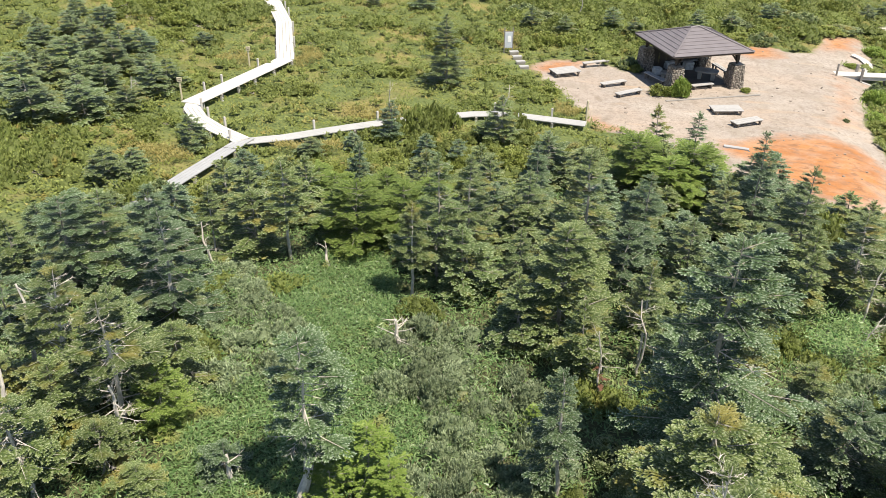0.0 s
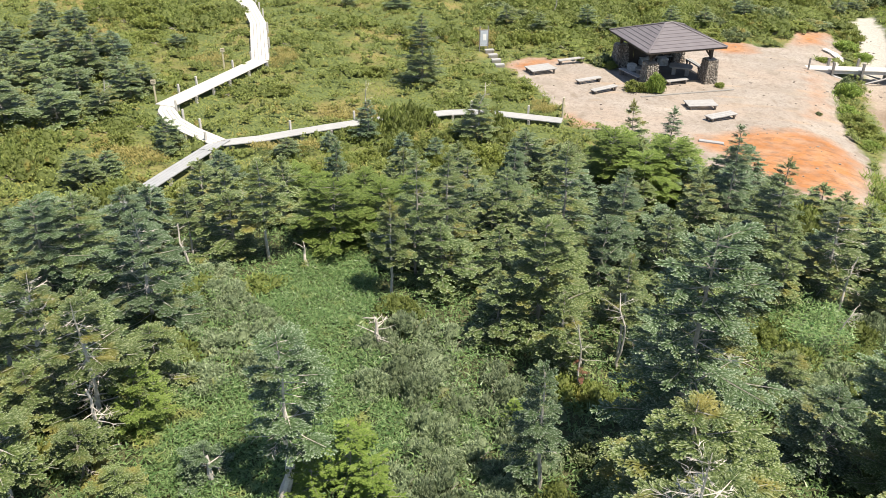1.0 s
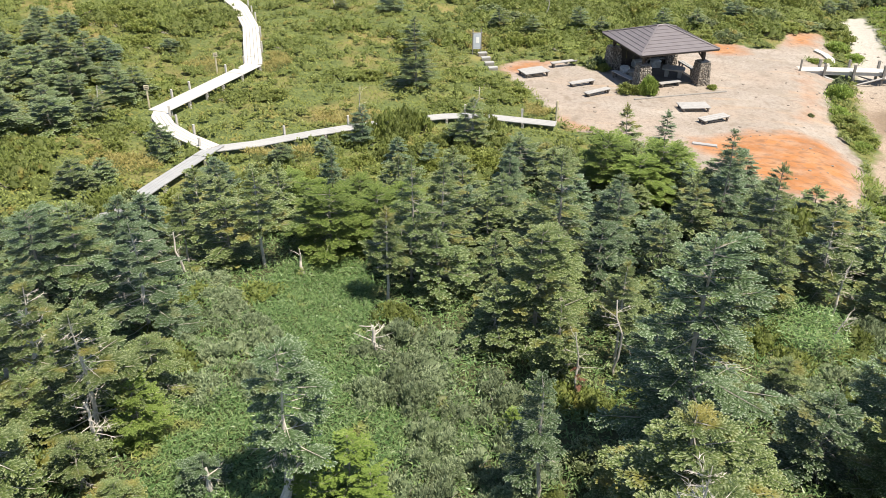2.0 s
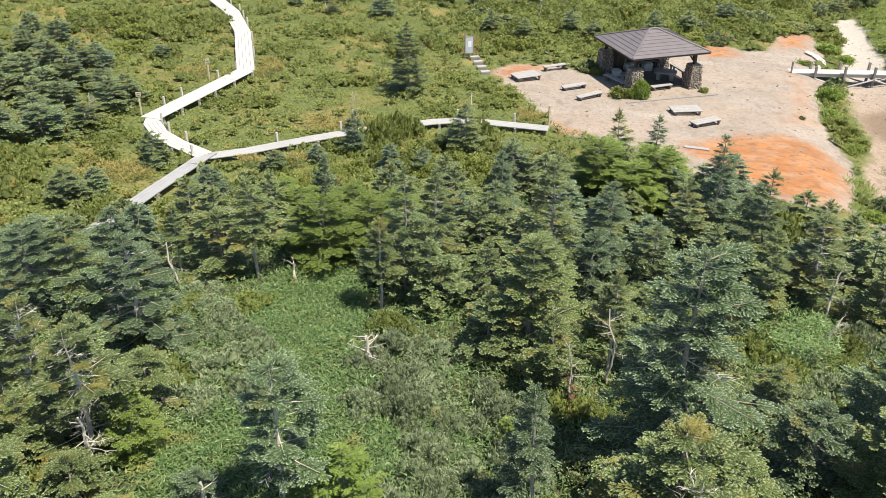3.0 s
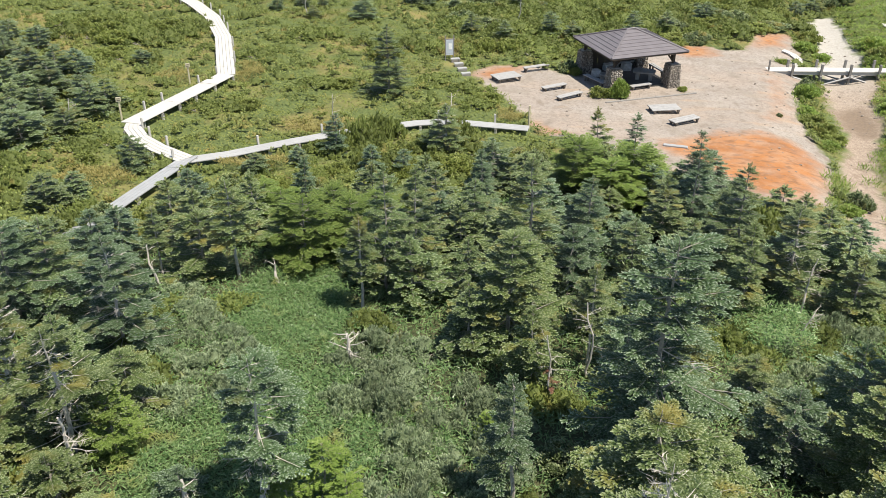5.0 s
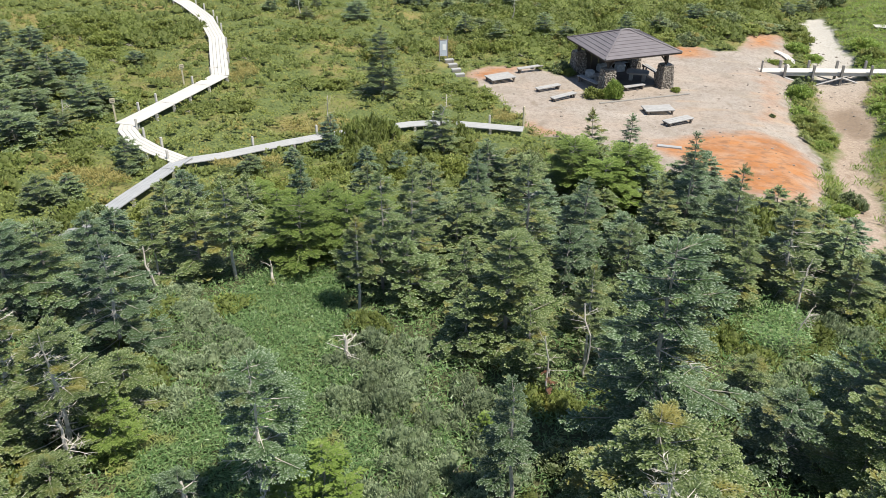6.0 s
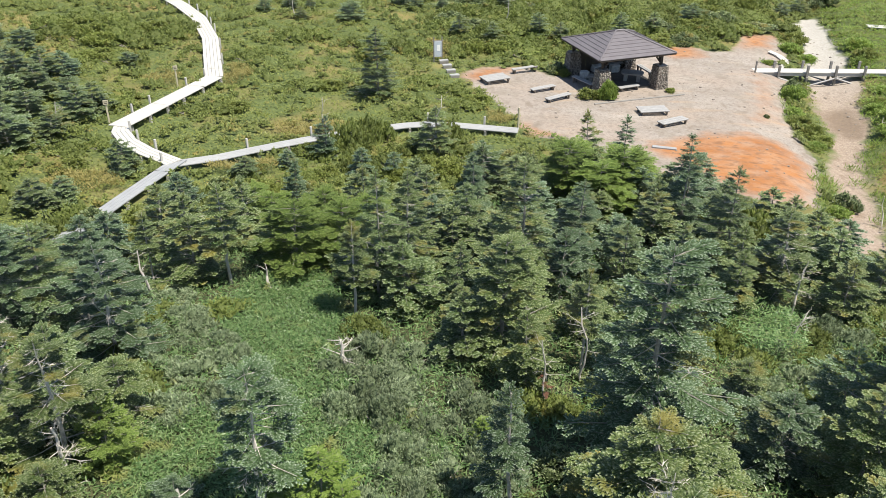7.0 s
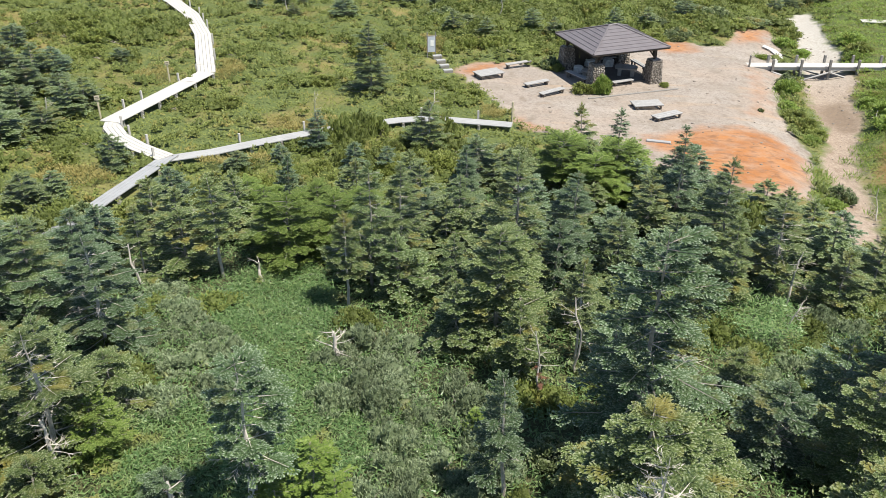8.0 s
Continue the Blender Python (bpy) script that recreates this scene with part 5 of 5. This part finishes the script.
for i, (x, y) in enumerate(scatter(900, (1, 56), (30, 74), 12, back_scrub, 1.55)):
    r = rng.uniform(0.9, 1.6)
    kind = ("pine_wide", "pine_olive", "pine_wide", "pine_wide", "dark_leafy", "pine_olive", "yellowish")[i % 7]
    bush(kind, x, y, r * 1.25, r, rng.uniform(0.5, 1.25), rng.uniform(-25, 25), {"leafy": "bright green shrub behind the square", "yellowish": "low yellowish green shrub", "dark_leafy": "dark green shrub behind the square"}.get(kind, "broad olive dwarf pine behind the square"))
for x, y, h, r in [(5.6, 60.5, 1.7, 0.9), (9.2, 62.5, 1.9, 1.0), (10.6, 61.6, 1.5, 0.9), (15.5, 63.6, 1.8, 1.0), (18.3, 64.5, 1.7, 1.0), (3.2, 62.4, 1.7, 0.9), (22.2, 67.5, 1.8, 1.1)]:
    fir("far_dark" if h > 1.75 else "far_green", x, y, h, r, x * 91, "small grey-green fir in scrub behind the square")


EDGE = [(-11.5, 28.5), (-9.5, 33.0), (-6.8, 36.8), (-4.5, 38.9), (-1.2, 40.2), (1.0, 39.6), (3.6, 39.0), (6.0, 37.4), (3.2, 33.6), (-2.0, 29.6), (-6.5, 27.6)]
PINE_SLOPE = [(-20.5, 29.0), (-18.0, 30.0), (-18.2, 33.5), (-19.5, 36.0), (-22.0, 38.5), (-26.0, 38.0), (-24.0, 32.0)]
GREENS = ("pine_wide", "yellowish", "dark_leafy", "pine_wide", "pine_olive", "yellowish")
for i, (x, y) in enumerate(scatter(900, (-12, 27), (7, 41), 14, lambda x, y: (inside(EDGE, x, y) > 0) & clear(x, y, 0.6), 1.15)):
    kind = GREENS[i % 6]
    r = rng.uniform(0.6, 1.0)
    bush(kind, x, y, r, r * rng.uniform(0.8, 1.1), rng.uniform(0.45, 0.9), rng.uniform(0, 360), "low yellowish green shrub" if kind == "yellowish" else "dark green leafy shrub" if kind == "dark_leafy" else "low olive dwarf pine at the forest edge")
for i, (x, y) in enumerate(scatter(300, (-27, 28), (-17, 39), 15, lambda x, y: inside(PINE_SLOPE, x, y) > 0, 1.35)):
    bush("pine_wide", x, y, rng.uniform(1.0, 1.4), rng.uniform(0.9, 1.2), rng.uniform(0.7, 1.1), rng.uniform(0, 360), "dense dwarf pine on the open slope")
MOUNDS = [(-21.6, 57.6, 1.2, 0.8), (-19.6, 57.4, 1.5, 0.9), (-18.4, 58.2, 1.4, 0.9), (-22.6, 59.6, 1.4, 1.0), (-24.0, 60.4, 1.5, 1.0), (-23.4, 58.4, 1.3, 0.9), (-25.2, 58.6, 1.4, 0.9), (-20.6, 60.2, 1.3, 0.9), (-19.0, 61.0, 1.2, 0.8), (-24.6, 62.6, 1.5, 1.0), (-22.4, 62.8, 1.4, 0.9), (-26.2, 61.0, 1.3, 1.0), (-20.8, 54.4, 1.1, 0.6), (-19.6, 53.6, 1.2, 0.6), (-22.4, 53.2, 1.2, 0.7), (-15.0, 56.6, 1.0, 0.5), (-18.6, 45.2, 1.2, 0.7), (-17.3, 45.6, 1.3, 0.7), (-16.9, 46.6, 0.9, 0.6), (-17.9, 52.9, 0.9, 0.8), (-22.4, 58.7, 1.2, 1.1), (-20.9, 58.0, 1.3, 1.1), (-17.4, 59.8, 1.2, 1.0), (-16.6, 61.3, 1.0, 0.9), (-10.4, 45.2, 0.9, 0.45), (-12.6, 44.4, 1.1, 0.5), (-11.5, 44.8, 1.2, 0.5), (-7.0, 49.6, 1.3, 0.6), (-5.6, 50.0, 1.0, 0.5),
          (-9.0, 60.2, 1.4, 0.9), (-7.4, 60.6, 1.2, 0.9), (-11.4, 55.2, 1.2, 0.6), (-3.0, 56.5, 1.3, 0.8), (0.0, 58.0, 1.3, 0.9), (-1.5, 58.6, 1.2, 0.9), (-4.4, 59.2, 1.2, 0.8), (-16.0, 35.4, 0.9, 0.6), (-16.9, 37.6, 1.0, 0.7), (-15.6, 38.6, 0.8, 0.6), (2.6, 46.4, 1.0, 0.6), (3.4, 47.6, 0.9, 0.6), (2.1, 49.6, 1.0, 0.6), (0.2, 51.2, 1.1, 0.6), (-0.4, 45.2, 1.2, 0.5)]
for i, (x, y, r, h) in enumerate(MOUNDS):
    bush("pine_wide" if i % 4 else "yellowish", x, y, r * 1.15, r * 0.9, h, (i * 53) % 40 - 20, "low dark dwarf pine mound in the meadow" if i % 4 else "low yellowish shrub mound in the meadow")
for x, y, r, h in [(12.4, 30.6, 1.0, 1.1), (13.4, 29.4, 1.1, 1.2), (14.4, 28.2, 1.1, 1.1), (13.0, 28.0, 1.0, 1.2), (15.3, 27.0, 1.0, 1.0), (14.2, 26.4, 1.1, 1.2), (15.6, 25.2, 1.0, 1.1), (13.2, 31.8, 0.9, 0.9), (14.6, 29.8, 0.9, 0.9), (11.6, 32.4, 1.0, 1.0), (10.6, 34.0, 0.9, 0.9)]:
    bush("pine_olive", x, y, r, r, h, x * 61, "tall olive dwarf pine at the edge of red soil")
for x, y, r, h in [(-5.5, 38.9, 0.8, 0.6), (-4.6, 39.3, 0.9, 0.95), (-3.6, 40.1, 1.0, 1.5), (-2.6, 40.6, 0.9, 1.5), (-1.8, 40.9, 0.8, 1.25), (-3.0, 39.4, 0.9, 1.1), (0.1, 40.5, 0.8, 0.9), (1.5, 41.2, 0.9, 1.2)]:
    bush("pine_olive", x, y, r, r, h, x * 77, "tall olive dwarf pine leaning over the boardwalk")


def stuff(name, label, mesh, mat, category, tips=None):
    return tagged(part(name, mesh, mat, tips=tips), label, category, kind="stuff")


def field_keep(x, y):
    return (inside(FOREST, x, y) < 0.3) & clear(x, y, 0.0) & (np.abs(x) < 8 + y * 0.62)


def hummock(x, y):
    """Soft lumps of the plant cover on the flat, in metres."""
    a = np.sin(x * 1.9 + 1.4 * np.sin(y * 0.8)) * np.cos(y * 2.3 + 1.2 * np.sin(x * 0.7))
    b = np.sin(x * 4.7 + np.sin(y * 2.1)) * np.cos(y * 5.3 + np.sin(x * 2.6))
    return np.clip(0.16 + 0.20 * a + 0.10 * b, 0, 1)


def thicket(x, y):
    """How scrubby the flat is: high in patches, behind the square and at the far edge."""
    v = np.sin(x * 0.33 + 1.1 * np.sin(y * 0.21)) + np.cos(y * 0.37 + 0.9 * np.sin(x * 0.27 + 1)) + 0.5 * np.sin(x * 0.9 + y * 0.7)
    return v + 1.6 * sig((y - 57) / 1.5) * sig((x - 0.5) / 0.8) + 0.8 * sig((y - 62) / 2) + 0.7 * sig((-17 - x) / 1.5) - 3.5 * sig((x - 29 - (y - 55) * 0.35) / 1.0)


SEDGES = [(-8.3, 36.2, 1.7, 0.9), (-14.7, 33.8, 1.8, 1.1), (-5.6, 42.0, 2.0, 0.8), (-11.2, 51.5, 0.9, 1.6), (-15.5, 50.0, 1.2, 1.0), (4.5, 44.5, 0.7, 1.2), (1.5, 58.5, 1.2, 2.0)]


def in_sedge(x, y):
    return np.any([((x - a) / c) ** 2 + ((y - b) / d) ** 2 < 1 for a, b, c, d in SEDGES], 0)


def far_scrub(seed, n, lo, hi, clumps, sprays, leaf, low, mat, name, label):
    """Low lumpy plant cover over the flat, thick where thicket() lies between lo and hi."""
    rng = np.random.default_rng(seed)
    spots = scatter(n, (-44, 27), (56, 94), seed + 1, field_keep)
    deep = thicket(spots[:, 0], spots[:, 1]) + rng.normal(0, 0.35, len(spots))
    ok = (deep > lo) & (deep < hi) & ~in_sedge(spots[:, 0], spots[:, 1]) & ((spots[:, 0] < 28.5 + (spots[:, 1] - 55) * 0.35) | (lo > -1))
    spots, big = spots[ok], np.clip(deep[ok], 0, 2.5)
    r = rng.uniform(0.25, 0.55, len(spots)) * (1 + 0.35 * big)
    h = rng.uniform(0.16, 0.32, len(spots)) * (1 + 0.55 * big) * low
    v, f, tip = mound(rng, spots[:, 0], spots[:, 1], r, h, clumps, sprays, leaf, 0.22, 0.45)
    v[:, 2] += land(v[:, 0], v[:, 1]) + hummock(v[:, 0], v[:, 1]) * 0.5
    stuff(name, label, (v, f), mat, "scrub", tip).data.polygons.foreach_set("use_smooth", [True] * len(f))


def blades(n, lo, hi, seed, keep, length, width, mat, name, label, category, lift=0.18, stand=0.6, lumps=False, fine=False):
    rng = np.random.default_rng(seed)
    xy = scatter(n, lo, hi, seed, keep)
    m = len(xy)
    clump = 0.5 + 0.5 * np.sin(xy[:, 0] * 2.3 + np.sin(xy[:, 1] * 1.9)) * np.cos(xy[:, 1] * 2.1)
    base = land(xy[:, 0], xy[:, 1]) + (hummock(xy[:, 0], xy[:, 1]) if lumps else 0.0)
    P = np.c_[xy, base + rng.uniform(0.02, 1, m) * lift * (0.6 + 0.8 * clump)]
    a = rng.uniform(0, 6.28, m)
    D = np.c_[np.cos(a), np.sin(a), rng.normal(stand, 0.4, m)]
    s = length * rng.uniform(0.6, 1.3, m)
    shape = wedges if fine else diamonds
    mesh = shape(P, D, np.c_[rng.normal(0, 0.4, m), rng.normal(0, 0.4, m), np.ones(m)], s, width * rng.uniform(0.7, 1.3, m), *((False,) if fine else (-0.12,)))
    return stuff(name, label, mesh, mat, category)


far_scrub(21, 4200, -0.2, 9.0, 4, 10, 0.125, 1.0, PINE_FAR, "scrub", "low olive dwarf pine scrub over the flat")
far_scrub(23, 6400, -9.0, 0.5, 3, 9, 0.13, 1.15, HEATH, "heath", "low yellow-green heath plants over the meadow")
blades(150000, (-9, 10), (1.5, 26), 41, lambda x, y: inside(SASA_BED, x, y) > -0.25, 0.150, 0.0135, SASA, "bamboo_grass", "dense bright green bamboo grass in the clearing", "grass", 0.30, 0.15)
blades(230000, (-17, 5), (19, 38), 42, lambda x, y: (inside(FOREST, x, y) > -0.5) & (inside(SASA_BED, x, y) < 0) & clear(x, y, 0), 0.16, 0.019, SASA, "bamboo_grass", "green undergrowth between firs", "grass", 0.35, 0.3, False, True)
blades(6500, (9.0, 19.0), (12.0, 22.4), 47, lambda x, y: ((x - 10.4) / 1.2) ** 2 + ((y - 20.6) / 1.5) ** 2 < 1, 0.16, 0.016, SASA, "bamboo_grass", "bright green bamboo grass among dwarf pines", "grass", 0.75, 0.15)
blades(380000, (-44, 26), (56, 94), 43, lambda x, y: field_keep(x, y) & ~in_sedge(x, y), 0.14, 0.036, MEADOW, "meadow_grass", "yellow-green mountain meadow grass", "grass", 0.10, 0.45, True, True)
blades(300000, (-18, 31), (7, 62), 45, lambda x, y: in_sedge(x, y) & clear(x, y, 0), 0.17, 0.018, SEDGE, "dry_sedge", "tan and yellowish dry sedge patches", "grass", 0.22, 0.8, True)
TUFTS = [(20.5, 37.9, 0.8, 0.9), (19.9, 36.2, 0.7, 1.0), (20.9, 38.8, 0.6, 0.4), (18.9, 34.0, 0.8, 0.8), (24.9, 41.4, 0.9, 1.3), (23.3, 40.6, 0.5, 0.4), (22.6, 38.5, 0.5, 0.7), (23.9, 39.6, 0.5, 0.6), (22.9, 36.3, 0.7, 0.9), (26.3, 43.5, 0.9, 0.9), (28.3, 48.5, 0.9, 0.9), (29.4, 50.3, 0.9, 0.8), (30.6, 52.7, 0.8, 0.8), (21.4, 33.3, 0.8, 0.7), (28.7, 63.0, 0.9, 1.0), (29.2, 60.8, 0.6, 0.9), (25.1, 58.2, 0.7, 0.5), (23.2, 49.6, 0.4, 1.2), (22.6, 47.4, 0.5, 0.9)]
blades(42000, (15, 31), (33, 66), 44, lambda x, y: np.any([((x - a) / c) ** 2 + ((y - b) / d) ** 2 < 1 for a, b, c, d in TUFTS], 0), 0.34, 0.018, TUSSOCK, "tussock_grass", "fresh bright green grass tussocks on bare soil", "grass", 0.12, 1.2)
blades(42000, (27, 42), (48, 80), 46, lambda x, y: (x > 29.4 + (y - 55) * 0.33) & clear(x, y, 0.0), 0.20, 0.030, TUSSOCK, "bank_grass", "bright yellow-green grass on the far bank", "grass", 0.16, 0.6, True, True)


# ---- dead trunks ----
def snag(x, y, z, high, thick, lean, branches, seed, label):
    """A bleached broken trunk with a few bare limbs."""
    rng = np.random.default_rng(seed)
    ob = thing("dead_trunk", label, "dead tree", (x, y, z))
    k = np.linspace(0, 1, 7)
    wob = np.cumsum(rng.normal(0, 0.030 * high, (7, 2)), 0)
    wob -= wob[0] + np.outer(k, wob[-1] - wob[0]) * 0.6
    pts = np.c_[lean[0] * k * high + wob[:, 0], lean[1] * k * high + wob[:, 1], k * high]
    pts[0, 2] -= 0.3
    part("trunk", tube(pts, thick * (1.15 - 0.75 * k) * rng.uniform(0.9, 1.1, 7), 8), DEAD, ob)
    for i in range(branches):
        f = rng.uniform(0.45, 1.0)
        q = np.array([np.interp(f, k, pts[:, j]) for j in range(3)])
        a, ln = rng.uniform(0, 6.28), rng.uniform(0.2, 0.65) * (1.25 - 0.6 * f)
        out = np.array([math.cos(a), math.sin(a), rng.uniform(-0.1, 0.45)])
        bend = np.array([-out[1], out[0], rng.uniform(0.0, 0.6)]) * rng.uniform(-0.25, 0.25)
        mid, e = q + out * ln * 0.5, q + (out + bend) * ln
        twigs = [tube([q, mid, e], [thick * 0.24, thick * 0.14, 0.003], 5)]
        for j in range(3):
            r = mid + (e - mid) * rng.uniform(0, 0.7)
            twigs.append(tube([r, r + (out * rng.uniform(0.4, 0.8) + rng.normal(0, 0.45, 3)) * ln * 0.38], [thick * 0.09 + 0.002, 0.002], 3))
        part("limb", merged(twigs), DEAD, ob)
    return ob


for row in [(-2.26, 18.7, 2.75, 1.3, 0.085, (0.0, 0.0), 16, 1, "short pale broken trunk with bare limbs among bushes"),
            (-7.80, 13.65, 3.75, 1.85, 0.06, (-0.04, 0.0), 14, 2, "pale bare trunk with splayed dead limbs under a fir"),
            (-5.08, 23.8, 2.35, 0.95, 0.06, (0.02, 0.0), 2, 3, "short pale snag at the edge of the bamboo grass"),
            (-8.7, 23.0, 2.5, 1.9, 0.045, (-0.10, 0.05), 6, 4, "thin pale dead fir trunk with forked limbs"),
            (-5.2, 12.8, 3.6, 0.95, 0.07, (0.0, 0.0), 5, 5, "white broken snag in bamboo grass"),
            (-3.55, 12.45, 3.5, 1.5, 0.13, (0.16, 0.05), 3, 6, "bleached split trunk leaning against a living fir"),
            (11.9, 22.2, 1.9, 2.3, 0.038, (0.08, 0.0), 8, 7, "crooked pale birch-like trunk among dark firs"),
            (11.1, 20.2, 2.1, 1.5, 0.035, (0.22, 0.0), 12, 8, "leaning grey dead trunk with many twigs"),
            (4.4, 18.1, 2.7, 2.6, 0.035, (-0.06, 0.0), 10, 9, "thin pale dead trunk among firs"),
            (3.2, 16.9, 2.9, 2.3, 0.032, (-0.10, 0.0), 10, 10, "thin leaning grey dead trunk with reddish needles beside"),
            (-9.9, 13.1, 3.6, 2.6, 0.08, (-0.05, 0.1), 6, 11, "pale bare dead trunk among firs"),
            (-11.3, 16.2, 3.3, 2.9, 0.06, (0.05, 0.1), 6, 12, "pale bare dead trunk among firs"),
            (-18.6, 40.6, 1.2, 1.9, 0.045, (0.22, 0.0), 3, 13, "thin leaning dead trunk above young firs"),
            (1.05, 38.95, 0.9, 2.9, 0.035, (0.0, 0.0), 10, 14, "grey bare dead stem beside the boardwalk"),
            (-4.55, 38.3, 1.3, 2.7, 0.03, (0.0, 0.0), 8, 15, "slim grey dead sapling beside the boardwalk"),
            (20.7, 32.6, -1.7, 2.7, 0.04, (-0.05, 0.1), 5, 18, "crooked grey dead stem beside the wash"),
            (27.2, 45.8, -1.7, 1.4, 0.04, (0.15, 0.2), 4, 19, "bent grey dead stem on the bank"),
            (6.9, 66.0, -0.1, 2.4, 0.045, (0.1, 0.0), 6, 16, "grey dead sapling in scrub"),
            (-9.5, 66.5, 0.5, 2.3, 0.04, (0.0, 0.0), 6, 17, "grey dead sapling in scrub")]:
    made = snag(*row)
    if "reddish" in row[-1]:
        r2 = np.random.default_rng(5)
        at = [(r2.normal(-0.05, 0.07), r2.normal(-0.05, 0.06), r2.uniform(0.75, 1.25)) for _ in range(9)]
        ways = [(math.cos(k * 2.4), math.sin(k * 2.4), -0.5) for k in range(9)]
        rust = frond_mesh(at, ways, [(0.0, 0.0, 1.0)] * 9, [0.20] * 9, 9, 5, 1, 0.4, 0.05)
        tagged(part("dead_foliage", rust[:2], RUST, made, "rust-red dead needles"), kind="stuff")


# ---- loose stones and laid timbers on bare soil ----
def loose_stones():
    rng = np.random.default_rng(61)
    bm = bmesh.new()
    bmesh.ops.create_icosphere(bm, subdivisions=1, radius=1.0)
    unit = np.array([v.co for v in bm.verts])
    tri = np.array([[v.index for v in f.verts] for f in bm.faces])
    bm.free()
    spots = [*scatter(900, (16, 33), (32, 66), 62, lambda x, y: inside(STREAM, x, y) > 0.1), *scatter(700, (3, 35), (28, 64), 63, lambda x, y: (inside(PLAZA, x, y) > 0.2) & (rng.random(np.shape(x)) < 0.6))]
    vs, fs = [], []
    for i, (x, y) in enumerate(spots):
        r = 0.022 + 0.075 * rng.random() ** 3
        q = unit * rng.uniform(0.75, 1.25, unit.shape) * r * (1.2, 1.0, 0.6)
        vs.append(q + (x, y, ground_z(x, y) + r * 0.2))
        fs.append(tri + i * len(unit))
    stuff("loose_stones", "small grey stones scattered over bare soil", (np.concatenate(vs), np.concatenate(fs)), STONE, "stones")


loose_stones()


def timber(x0, y0, x1, y1, wide, high, material, label):
    z0, z1 = ground_z(x0, y0), ground_z(x1, y1)
    p, q = Vector((x0, y0, z0 + high * 0.35)), Vector((x1, y1, z1 + high * 0.35))
    ax = (q - p).normalized()
    side = Vector((-ax.y, ax.x, 0)).normalized()
    m = Matrix.Translation((p + q) / 2) @ Matrix((ax, side, ax.cross(side))).transposed().to_4x4()
    ob = thing("laid_timber", label, "timber")
    part("beam", boxes((((q - p).length, wide, high), m), bevel=0.015), material, ob)


timber(10.6, 47.9, 16.7, 50.1, 0.12, 0.07, WOOD_GREY, "half-buried grey edging timber before the shelter")
timber(12.3, 40.8, 13.5, 40.45, 0.25, 0.10, WOOD_SILVER, "pale plank lying at the edge of red soil")
